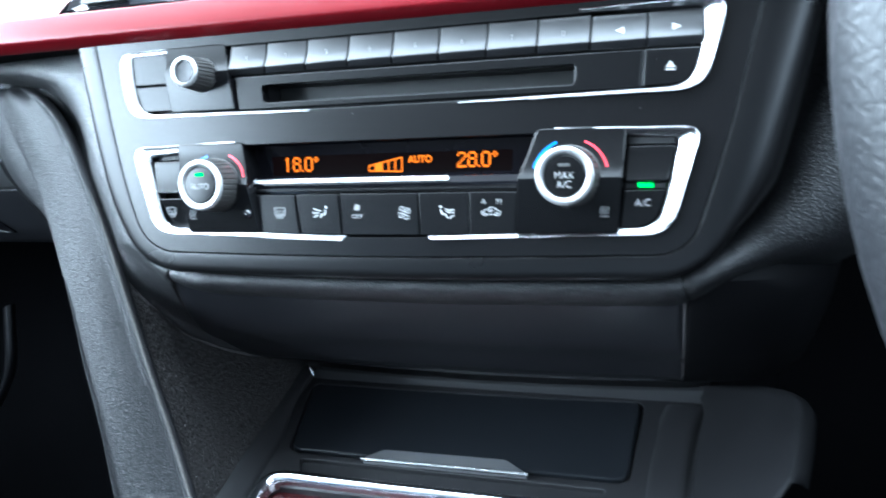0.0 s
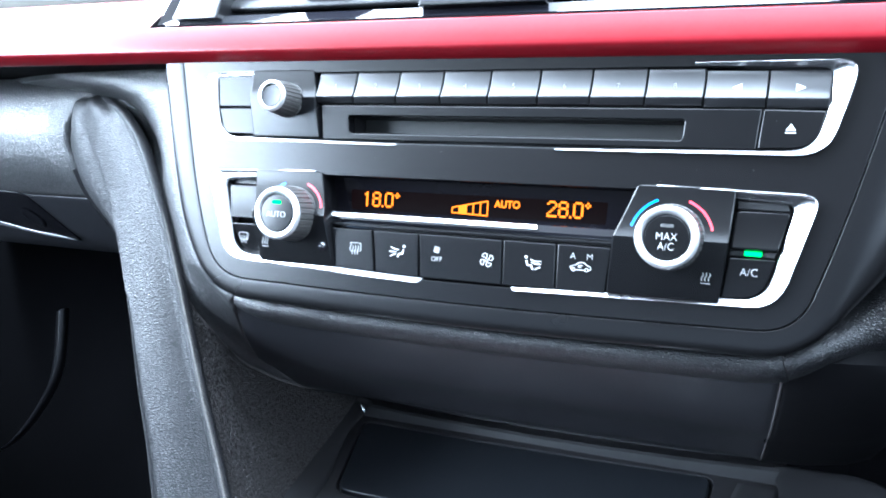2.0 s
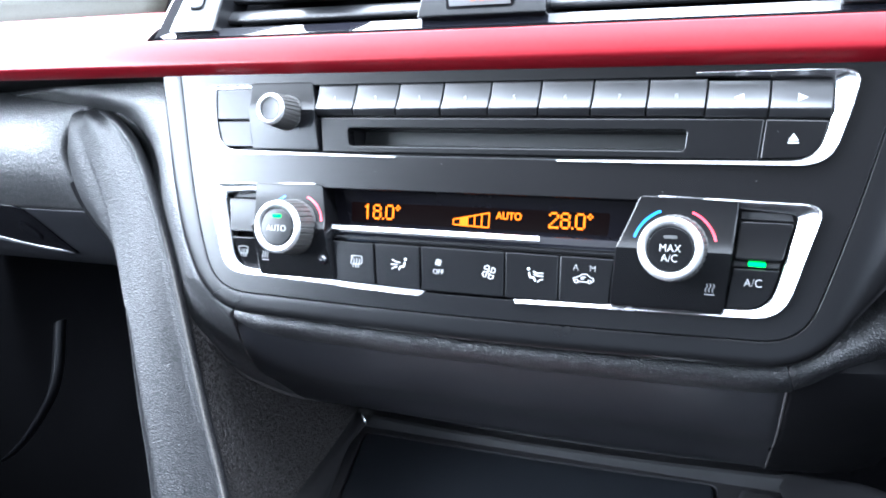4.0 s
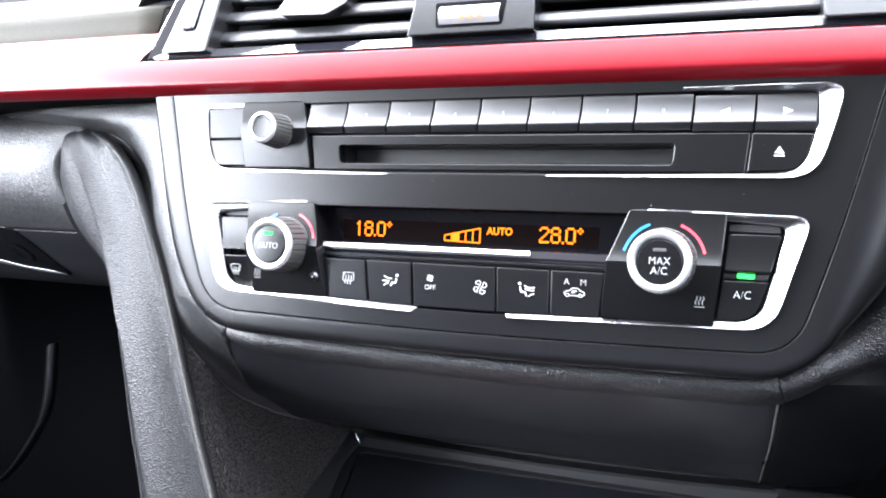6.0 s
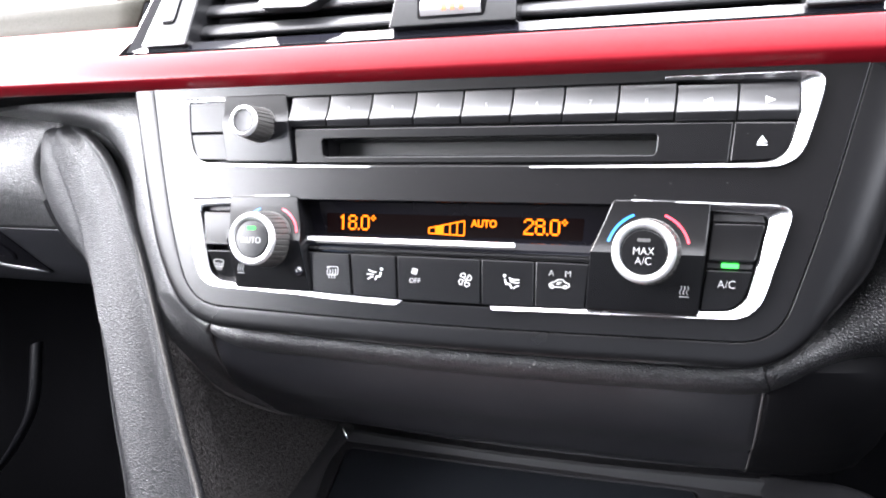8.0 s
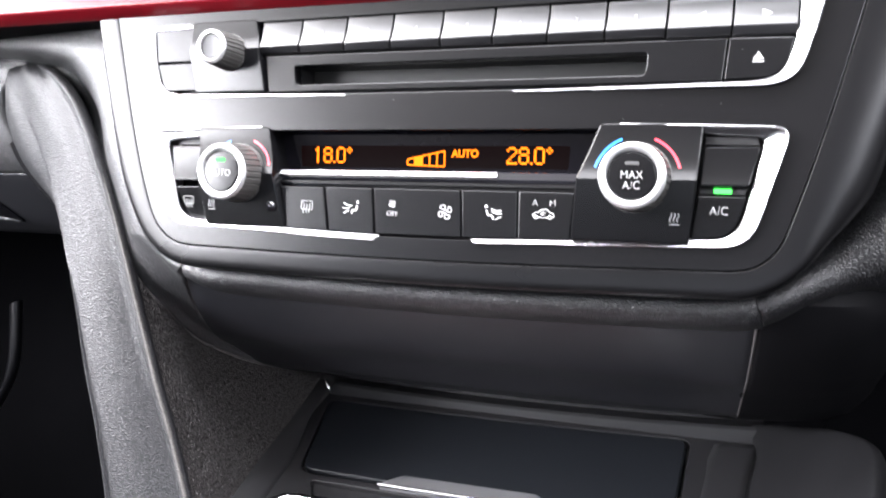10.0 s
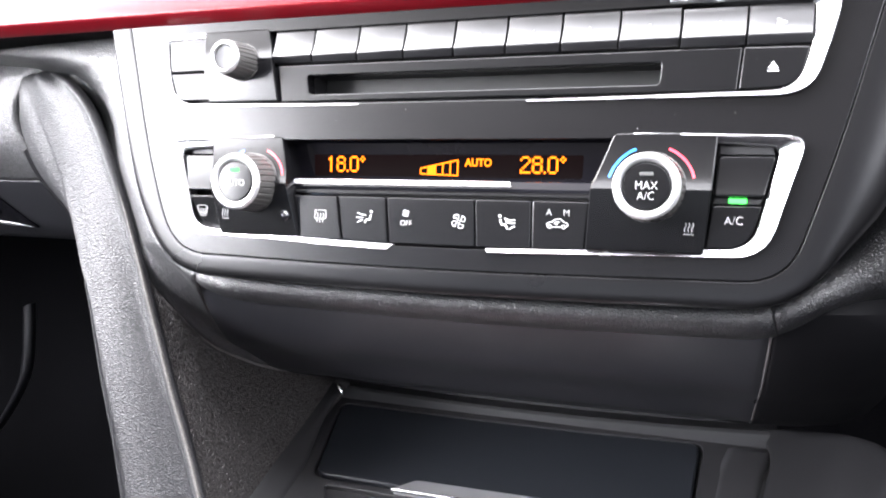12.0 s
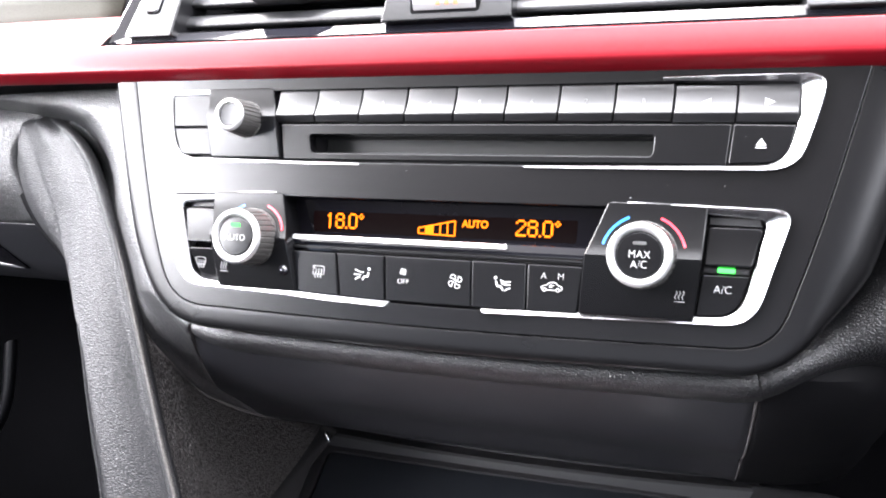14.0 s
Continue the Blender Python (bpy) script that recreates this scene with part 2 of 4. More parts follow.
def slab(outline, front, rear, bevel=0.3, holes=(), place=flat, bm=None, closed_back=True):
    """A plate with that outline, its front edge softly bevelled. holes: outlines cut through it."""
    bm = bm or bmesh.new()
    levels = [(-bevel, front), (-bevel * 0.3, front + bevel * 0.3), (0, front + bevel), (0, rear)] if bevel else [(0, front), (0, rear)]
    loops = [[bm.verts.new(place(p.x, p.y, w)) for p in grown(outline, d)] for d, w in levels]
    bridge(bm, loops)
    if holes:
        rims = []
        for h in holes:
            inner = [[bm.verts.new(place(p.x, p.y, w)) for p in grown(h, d)] for d, w in ((bevel, front), (bevel * 0.3, front + bevel * 0.3), (0, front + bevel), (0, rear))]
            bridge(bm, inner)
            rims.append(inner)
        edges = []
        for loop in [loops[0], *[r[0] for r in rims]]:
            for i in range(len(loop)):
                edges.append(bm.edges.get((loop[i - 1], loop[i])) or bm.edges.new((loop[i - 1], loop[i])))
        bmesh.ops.triangle_fill(bm, use_beauty=True, edges=edges)
    else:
        front_face = bm.faces.new(loops[0])
        bmesh.ops.triangulate(bm, faces=[front_face])
        if closed_back:
            bm.faces.new(loops[-1][::-1])
    return bm


def grid(rows, bm=None, closed=False):
    """A skin through rows of points."""
    bm = bm or bmesh.new()
    vs = [[bm.verts.new(p) for p in row] for row in rows]
    for a, b in zip(vs, vs[1:]):
        for i in range(len(a) if closed else len(a) - 1):
            j = (i + 1) % len(a)
            bm.faces.new((a[i], a[j], b[j], b[i]))
    return bm


def thick(ob, mm):
    """Gives a skin its thickness, behind its front."""
    mod = ob.modifiers.new("thickness", "SOLIDIFY")
    mod.thickness, mod.offset = mm * MM, 0.0
    return ob


def curve(points, n=8):
    """A smooth line through points (Catmull-Rom)."""
    pts = [Vector(p) for p in points]
    ext = [2 * pts[0] - pts[1], *pts, 2 * pts[-1] - pts[-2]]
    out = []
    for i in range(1, len(ext) - 2):
        a, b, c, d = ext[i - 1 : i + 3]
        for k in range(n):
            t = k / n
            out.append(0.5 * (2 * b + (c - a) * t + (2 * a - 5 * b + 4 * c - d) * t * t + (3 * b - a - 3 * c + d) * t**3))
    return out + [pts[-1]]


def lathe(profile, cx, cz, n=48, ribs=0, rib_from=0, rib_to=0, rib=0.0):
    """A turned body about an axis along y. profile: (radius, y); ribbed between two of its rows."""
    bm = bmesh.new()
    rows = []
    for k, (r, y) in enumerate(profile):
        row = []
        for i in range(n):
            a = 2 * math.pi * i / n
            q = r - (rib if ribs and rib_from <= k <= rib_to and (i * ribs // n * 2) % 2 == 0 and (i % (n // ribs)) < (n // ribs) * 0.22 else 0)
            row.append(Vector((cx + q * math.cos(a), y, cz + q * math.sin(a))))
        rows.append(row)
    grid(rows, bm, closed=True)
    bm.verts.ensure_lookup_table()
    bm.faces.new([bm.verts[i] for i in range(n)])
    bm.faces.new([bm.verts[len(bm.verts) - n + i] for i in range(n)][::-1])
    return bm


def band(outer, inner, y_out, drop, slope=0.46, proud=0.0):
    """An inlaid metal frame: a slim raised bead along its outer edge and a ramp falling to its inner one."""
    bm = bmesh.new()
    spans = [b - a for a, b in zip(outer, inner)]
    beads = [min(0.7, 0.6 * v.length) / max(v.length, 0.01) for v in spans]
    side = [y_out - proud * (abs(v.x) / max(v.length, 0.01)) ** 2 for v in spans]
    upper = [min(1.0, max(0.0, (-v.y / max(v.length, 0.01) - 0.7) * 5)) for v in spans]

    def row(f, y):
        """A line along the bead; upper bars lean back towards their outer edge."""
        return [flat(*(p + v * b * f), o + y * (1 - u) + 0.42 * v.length * b * (1 - f) * u) for p, v, b, u, o in zip(outer, spans, beads, upper, side)]

    rows = [[flat(p.x, p.y, 2.0) for p in outer], row(0, 0.5), row(0.3, 0.18), row(0.6, 0), row(0.85, 0.06), row(1.0, 0.3)]
    for f in (0.3, 0.65, 0.95, 1.0):
        rows.append([flat(*(p + v * (b + (1 - b) * f)), o + 0.3 + min(drop, slope * v.length * (1 - b) * f) + (0.15 if f == 1 else 0)) for p, v, b, o in zip(outer, spans, beads, side)])
    rows.append([flat(p.x, p.y, 5.0) for p in inner])
    grid(rows, bm)
    bm.verts.ensure_lookup_table()
    n = len(outer)
    bm.faces.new([bm.verts[k * n] for k in range(len(rows))])
    bm.faces.new([bm.verts[(k + 1) * n - 1] for k in range(len(rows))][::-1])
    return bm


def strokes(lines, width, y, bm=None, deep=0.25):
    """Printed or inlaid lines of a given width on the panel."""
    bm = bm or bmesh.new()
    for line in lines:
        pts = [Vector(p) for p in line]
        if len(pts) < 2:
            continue
        ring = (pts[0] - pts[-1]).length < 1e-4 and len(pts) > 3
        pts = pts[:-1] if ring else pts
        left, right = (grown(pts, s * width / 2, closed=False) if not ring else grown(pts, s * width / 2) for s in (1, -1))
        loops = [[bm.verts.new(flat(p.x, p.y, y)) for p in left], [bm.verts.new(flat(p.x, p.y, y)) for p in right]]
        back_loops = [[bm.verts.new(flat(p.x, p.y, y + deep)) for p in left], [bm.verts.new(flat(p.x, p.y, y + deep)) for p in right]]
        bridge(bm, loops, ring)
        bridge(bm, [back_loops[0], loops[0]], ring)
        bridge(bm, [loops[1], back_loops[1]], ring)
    return bm


def disc(cx, cz, r, n=14):
    return [Vector((cx + r * math.cos(2 * math.pi * k / n), cz + r * math.sin(2 * math.pi * k / n))) for k in range(n)]


def arc(cx, cz, r, a, b, n=16):
    return [(cx + r * math.cos(radians(a + (b - a) * k / n)), cz + r * math.sin(radians(a + (b - a) * k / n))) for k in range(n + 1)]


def wave(x, z0, z1, swing=0.45, n=12):
    return [(x + swing * math.sin(2 * math.pi * k / n), z0 + (z1 - z0) * k / n) for k in range(n + 1)]


def letters(name, text, x, z, y, height, mat, parent, width=0.0, stretch=1.0):
    """Raised print, centred at (x, z)."""
    data = bpy.data.curves.new(name, "FONT")
    data.body, data.align_x, data.align_y, data.size, data.extrude, data.offset = text, "CENTER", "CENTER", height / 0.70, 0.06, width - 0.024 * height
    data.space_character = 1.02
    tmp = new(name, data)
    bpy.context.view_layer.update()
    me = bpy.data.meshes.new_from_object(tmp.evaluated_get(bpy.context.evaluated_depsgraph_get()))
    bpy.data.objects.remove(tmp)
    bm = bmesh.new()
    bm.from_mesh(me)
    bpy.data.meshes.remove(me)
    for v in bm.verts:
        v.co = Vector((x + v.co.x * stretch, y - v.co.z, z + v.co.y))
    return part(name, bm, mat, parent)

# ------------------------------------------------------------ cabin shell (metres, upright)


def box(name, lo, hi, mat, label, category):
    bm = bmesh.new()
    bmesh.ops.create_cube(bm, size=1)
    for v in bm.verts:
        v.co = Vector([a + (b - a) * (c + 0.5) for a, b, c in zip(lo, hi, v.co)])
    me = bpy.data.meshes.new(name)
    bm.to_mesh(me)
    bm.free()
    me.materials.append(mat)
    return tagged(new(name, me), label, category, kind="structure")


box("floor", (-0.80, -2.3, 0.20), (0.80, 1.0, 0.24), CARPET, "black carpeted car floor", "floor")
box("ceiling", (-0.80, -2.3, 1.29), (0.80, -0.2, 1.33), LINER, "grey fabric car headliner", "ceiling")
box("wall_rear", (-0.80, -2.34, 0.20), (0.80, -2.30, 0.98), DOOR, "dark rear end of the cabin", "wall")
box("wall_front", (-0.80, 0.86, 0.20), (0.80, 0.90, 0.93), DARK, "dark bulkhead behind the dashboard", "wall")
for side, word in ((-1, "passenger"), (1, "driver")):
    a, b = sorted((side * 0.76, side * 0.80))
    box("wall_" + word, (a, -2.3, 0.20), (b, 0.9, 0.93), DOOR, "dark lower door trim of the " + word + " side", "wall")
    box("roof_rail_" + word, (a, -2.3, 1.25), (b, -0.15, 1.29), LINER, "grey roof rail above the " + word, "trim")

# ------------------------------------------------------------ centre panel
OUTLINE = rounded([(-148.5, 50), (-136.5, -14, 30), (-124.5, -47.2, 15), (-10, -49.2, 60), (104, -46.8, 13), (116.5, -6, 30), (129.5, 50)], n=8)
RADIO_HOLE = rounded([(-131.5, 38.2, 4), (111.5, 39.6, 4), (105.5, 11.0, 9), (-126.5, 10.8, 9)])
CLIMATE_HOLE = rounded([(-126, -2.6, 4), (104, -2.6, 4), (95.0, -38.4, 7), (-12, -41.6, 40), (-117.0, -38.4, 8)])

panel = thing("dashboard_fascia", (-10, 0, -48), "satin black centre fascia around radio and climate controls", "car fascia")
part("face", slab(OUTLINE, 0, 3, 0.3, holes=(RADIO_HOLE, CLIMATE_HOLE)), SATIN, panel)


def ramp(v, a, b, fa, fb):
    t = min(1, max(0, (v - a) / (b - a)))
    return fa + (fb - fa) * t * t * (3 - 2 * t)


def rim_width(p):
    """The rim is slim on the passenger's side, wider below and widest towards the driver."""
    return ramp(p.y, -46, -16, 9.5, 12.4) if p.x < -10 else ramp(p.y, -46, -12, 9.5, 21.0)


def rim_line(f, more=0.0):
    """The panel's outline moved out by a share of the rim's width."""
    return [p + (q - p) * (rim_width(p) * f + more) for p, q in zip(OUTLINE, grown(OUTLINE, 1.0, False))]


def rim_depth(p, soft, cut):
    """Rounded over below and beside the passenger, cut to a chamfer towards the driver."""
    return soft + (cut - soft) * (ramp(p.y, -44, -16, 0, 1) if p.x > -10 else 0)


rings = [(0, 0.35, 3.5, 3.5), (0, 0.38, 0.6, 0.6), (0, 0.5, 0.40, 0.40), (0, 0.72, 0.36, 0.36), (0.2, 0.4, 0.37, 0.50), (0.35, 0.4, 0.38, 0.80), (0.5, 0.3, 0.43, 1.30), (0.62, 0.2, 0.48, 2.0), (0.72, 0.1, 0.62, 2.9), (0.79, 0, 0.78, 3.9), (0.84, 0, 0.98, 5.2), (0.89, 0, 1.45, 8.0), (0.94, 0, 2.2, 12.0), (0.985, 0, 4.2, 16.0), (1, 0, 8.0, 18.0), (1, 0, 24.0, 26.0)]
part("rim", grid([[flat(p.x, p.y, rim_depth(o, y, c)) for o, p in zip(OUTLINE, rim_line(f, d))] for f, d, y, c in rings]), RIM, panel, "sloping soft black rim of the panel", sharp=50)

# ------------------------------------------------------------ radio
radio = thing("car_radio", (-10, 4, 10), "black car radio with preset buttons and a disc slot", "car radio")
SLOT = rounded([(-64.6, 21.4, 1.5), (64.2, 21.6, 1.5), (63.6, 14.6, 1.5), (-63.6, 14.4, 1.5)])
part("body", slab(grown(RADIO_HOLE, -0.6), 4.6, 40, 0, holes=(grown(SLOT, 0.4),)), DARK, radio)
part("trim_frame", band(rounded([(-86, 39.7), (-135.5, 38.7, 6), (-134.0, 22.0, 8), (-129.5, 10.2, 10), (-43, 9.9)], False), rounded([(-86, 38.4), (-128.5, 37.4, 3), (-127.6, 24.0, 8), (-124, 12.0, 8), (-43, 10.7)], False), -0.7, 3.0, 0.05), SILVER, radio, "satin chrome frame", sharp=50)
part("trim_frame", band(rounded([(66, 41.2), (116.2, 40.9, 6), (112.8, 25.0, 10), (108.2, 10.3, 10), (20, 9.9)], False), rounded([(66, 39.8), (108.6, 38.8, 3), (108.2, 26.0, 8), (104.2, 12.0, 8), (20, 10.7)], False), -0.7, 4.4, 0.56, 2.4), SILVER, radio, "satin chrome frame", sharp=50)

part("source_button", slab(rounded([(-127.6, 37.0, 1), (-110.6, 37.4), (-109.6, 24.6), (-126.8, 24.5, 1)]), -0.4, 5, 0.4), BUTTON, radio)
part("source_button", slab(rounded([(-126.6, 23.7, 1), (-109.5, 23.8), (-108.4, 13.2), (-123.4, 13.2, 3)]), -0.4, 5, 0.4), BUTTON, radio)


def plate(left, right, prof, bm=None, deep=8.0, r=1.2):
    """A button or plate whose face follows a profile. left, right: (z, x) down its edges; prof: (z, y) down its face."""
    top, low = prof[0][0], prof[-1][0]
    zs = sorted({top - d for d in (0, 0.12, 0.35, 0.7, 1.2)} | {low + d for d in (0, 0.12, 0.35, 0.7, 1.2)} | {z for z, y in prof}, reverse=True)
    at = lambda pairs, z: float(np.interp(z, [p[0] for p in pairs][::-1], [p[1] for p in pairs][::-1]))
    rows = []
    for z in zs:
        near = min(top - z, z - low)
        lift = 0.7 if near < 0.05 else 0.22 if near < 0.2 else 0.05 if near < 0.5 else 0.0
        inset = r - math.sqrt(max(0.0, r * r - (r - near) ** 2)) if near < r else 0.0
        a, b, y = at(left, z) + inset, at(right, z) - inset, at(prof, z) + lift
        rows.append([Vector((a, deep, z)), Vector((a, y + 0.7, z)), Vector((a + 0.15, y + 0.2, z)), Vector((a + 0.5, y, z)), Vector((a * 0.5 + b * 0.5, y, z)), Vector((b - 0.5, y, z)), Vector((b - 0.15, y + 0.2, z)), Vector((b, y + 0.7, z)), Vector((b, deep, z))])
    rows = [[Vector((p.x, deep, p.z)) for p in rows[0]], *rows, [Vector((p.x, deep, p.z)) for p in rows[-1]]]
    return grid(rows, bm)


RADIO_PLATE = [(39.6, -0.7), (37.0, -0.85), (34.5, -1.05), (32.5, -1.4), (30.6, -1.95), (29.2, -2.45), (28.3, -2.8), (12.0, -1.3)]
part("knob_plate", plate([(39.6, -110.6), (28.0, -110.4), (12.0, -108.0)], [(39.6, -81.2), (28.0, -78.6), (12.0, -76.4)], RADIO_PLATE), PLATE, radio)


def knob(parent, name, cx, cz, base_y, reach, r_base, r_top, r_disc, ribs, cap_mat, dished):
    """A ribbed turning knob with a bright ring and a push button in its end."""
    top = base_y - reach
    grip = part(name, lathe([(r_base + 0.3, base_y + 1), (r_base + 0.3, base_y - 0.6), (r_base, base_y - 0.8), (r_base, base_y - reach * 0.25), (r_top + 0.5, top + 1.6), (r_top + 0.1, top + 1.2)], cx, cz, 240, ribs, 2, 4, 0.35), RUBBER, parent, "ribbed grey grip")
    part("ring", lathe([(r_top + 0.35, top + 1.6), (r_top + 0.3, top + 0.7), (r_top - 0.3, top + 0.1), (r_top - 0.9, top), (r_disc + 0.8, top + 0.25), (r_disc + 0.25, top + 0.8), (r_disc + 0.2, top + 1.5)], cx, cz, 72), PEARL, grip, "pearl silver ring", sharp=60)
    cap = part("push_button", lathe([(r_disc, top + 2.2), (r_disc, top + 0.9 + dished), (r_disc - 0.5, top + 0.5 + dished), (r_disc * 0.55, top + 0.35 + dished * 1.6), (0.3, top + 0.3 + dished * 1.8)], cx, cz, 72), cap_mat, grip, "round button in the knob's end")
    return cap, top + 0.25


knob(radio, "volume_knob", -91.8, 27.0, -1.8, 13.0, 6.9, 5.8, 4.4, 24, SMOOTH, 0.5)


SCOOP = [(39.2, 4.5), (39.2, 1.0), (38.9, 0.85), (37.6, 0.68), (36.0, 0.36), (34.5, 0.0), (33.0, -0.42), (31.5, -0.90), (30.2, -1.47), (29.3, -1.95), (28.95, -2.1), (28.7, -2.1), (28.4, -1.95)]


def scoop(x0, x1, top, lean=0.6, low=26.2, fade=1.0):
    """A preset button: its face sweeps out towards a crease, with a shaded lip under it."""
    prof = SCOOP + [(low + 0.6, -1.1), (low + 0.2, -0.8), (low, -0.2), (low, 4.5)]
    rows = []
    for z, y in prof:
        k = (39.2 - z) / 13.0
        dx = -lean * k * k
        yr = y * fade if y < 0 else y
        a, b = x0 + 0.14 + dx, x1 - 0.14 + dx
        h = z + (top - 39.2) * max(0.0, 1 - k)
        rows.append([Vector((a, y + 0.7, h)), Vector((a + 0.3, y + 0.1, h)), Vector((a + 0.7, y, h)), Vector((b - 0.7, yr, h)), Vector((b - 0.3, yr + 0.1, h)), Vector((b, yr + 0.7, h))])
    bm = grid(rows)
    bm.verts.ensure_lookup_table()
    bm.faces.new([bm.verts[k * 6] for k in range(len(prof))])
    bm.faces.new([bm.verts[k * 6 + 5] for k in range(len(prof))][::-1])
    return bm


def scoop_y(z, top=39.0):
    """How far a preset button's face stands out at a height."""
    pts = [(h + (top - 39.2) * max(0.0, 1 - (39.2 - h) / 13), y) for h, y in SCOOP[2:]]
    return float(np.interp(z, [p[0] for p in pts][::-1], [p[1] for p in pts][::-1]))


EDGES = [-79.2, -61.9, -43.3, -24.9, -6.0, 12.9, 31.8, 50.8, 70.0]
for i in range(8):
    tl = 38.6 + 0.9 * (1 - ((EDGES[i] + 10) / 75) ** 2)
    b = part("preset_button", scoop(EDGES[i], EDGES[i + 1], tl), BRIGHT_BUTTON, radio, sharp=40)
    letters("numeral", str(i + 1), (EDGES[i] + EDGES[i + 1]) / 2 - 0.3, 32.8, scoop_y(32.8, tl) - 0.30, 1.9, NUMERAL, b)
for x0, x1, flip in ((70.0, 89.6, -1), (89.6, 108.4, 1)):
    b = part("seek_button", scoop(x0, x1, 38.2, 0.5, 25.8, 1.0 if flip < 0 else 0.6), BRIGHT_BUTTON, radio, sharp=40)
    c = 80.0 if flip < 0 else 99.2
    tri = [Vector((c - 1.4 * flip, 33.7)), Vector((c + 1.6 * flip, 32.4)), Vector((c - 1.4 * flip, 31.1))]
    part("arrow", slab(tri, -0.12, 0.5, 0, place=lambda u, v, w: Vector((u, w + scoop_y(v, 38.2) * (1.0 if u < 90 else 0.82), v))), PRINT, b, "white arrow print")

strip = part("slot_panel", slab(rounded([(-77.2, 25.4, 0.6), (88.2, 25.4, 0.6), (87.0, 12.0, 0.6), (-75.6, 11.8, 0.6)]), -0.3, 4.6, 0.4, holes=(SLOT,)), BUTTON, radio)
bm = grid([[Vector((-64, y, z)), Vector((64, y, z))] for z, y in ((14.2, 0.9), (14.8, 3.2), (15.4, 6.0), (16.4, 14.0), (21.6, 14.0), (21.6, 1.0))])
part("disc_slot", bm, BLACK, strip, "dark narrow disc slot")
eject = part("eject_button", slab(rounded([(88.7, 25.3, 0.4), (107.4, 25.0, 1.0), (104.8, 13.0, 6.0), (87.6, 12.4, 0.4)]), -0.5, 4.6, 0.4), BUTTON, radio)
bm = slab([Vector((95.6, 18.5)), Vector((98.8, 18.5)), Vector((97.2, 20.8))], -0.62, 0, 0)
strokes([[(95.6, 17.8), (98.8, 17.8)]], 0.45, -0.62, bm)
part("eject_symbol", bm, PRINT, eject, "white eject print")

# ------------------------------------------------------------ climate controls
climate = thing("climate_control_unit", (-10, 4, -40), "black climate control unit with two knobs and amber display", "climate controls")
part("body", slab(grown(CLIMATE_HOLE, -0.6), 9.5, 45, 0), DARK, climate)
part("trim_frame", band(rounded([(-78, -0.7), (-131, -2.2, 6), (-120.5, -39.2, 9), (-64, -41.8, 20), (-30.6, -42.4)], False), rounded([(-78, -2.3), (-121.6, -6.4, 3), (-114.6, -36.8, 7), (-64, -39.4, 20), (-27.6, -40.2)], False), -0.7, 3.0, 0.05), SILVER, climate, "satin chrome frame", sharp=50)
part("trim_frame", band(rounded([(56.5, -0.6), (108.4, -2.0, 6), (97.8, -39.6, 9), (56, -40.8, 20), (8.6, -41.9)], False), rounded([(56.5, -2.2), (100.8, -5.4, 3), (93.6, -36.6, 7), (56, -39.0, 20), (7.2, -40.4)], False), -0.7, 3.4, 0.44, 1.8), SILVER, climate, "satin chrome frame", sharp=50)
part("trim_tip", slab([Vector((76.2, -39.6)), Vector((79.4, -39.4)), Vector((78.6, -36.6))], -0.9, 2, 0.2), SILVER, climate, "small chrome tip")

CLIMATE_PLATE = [(-1.3, -1.0), (-5.0, -1.15), (-8.5, -1.55), (-12.0, -2.3), (-15.0, -3.2), (-17.2, -4.1), (-19.0, -4.95), (-39.2, -1.4)]
part("knob_plate", plate([(-1.3, -106.2), (-19.0, -104.6), (-39.2, -101.5)], [(-1.3, -74.4), (-19.0, -70.4), (-39.2, -66.4)], CLIMATE_PLATE), PLATE, climate)
part("knob_plate", plate([(-0.9, 50.2), (-19.0, 43.4), (-39.4, 41.8)], [(-0.9, 82.4), (-19.0, 81.2), (-39.4, 79.5)], [(-0.9, -1.0), *CLIMATE_PLATE[1:-1], (-39.4, -1.4)]), PLATE, climate)


def facet(z):
    """How far the knob plates stand out at a height."""
    return float(np.interp(z, [p[0] for p in CLIMATE_PLATE][::-1], [p[1] for p in CLIMATE_PLATE][::-1]))


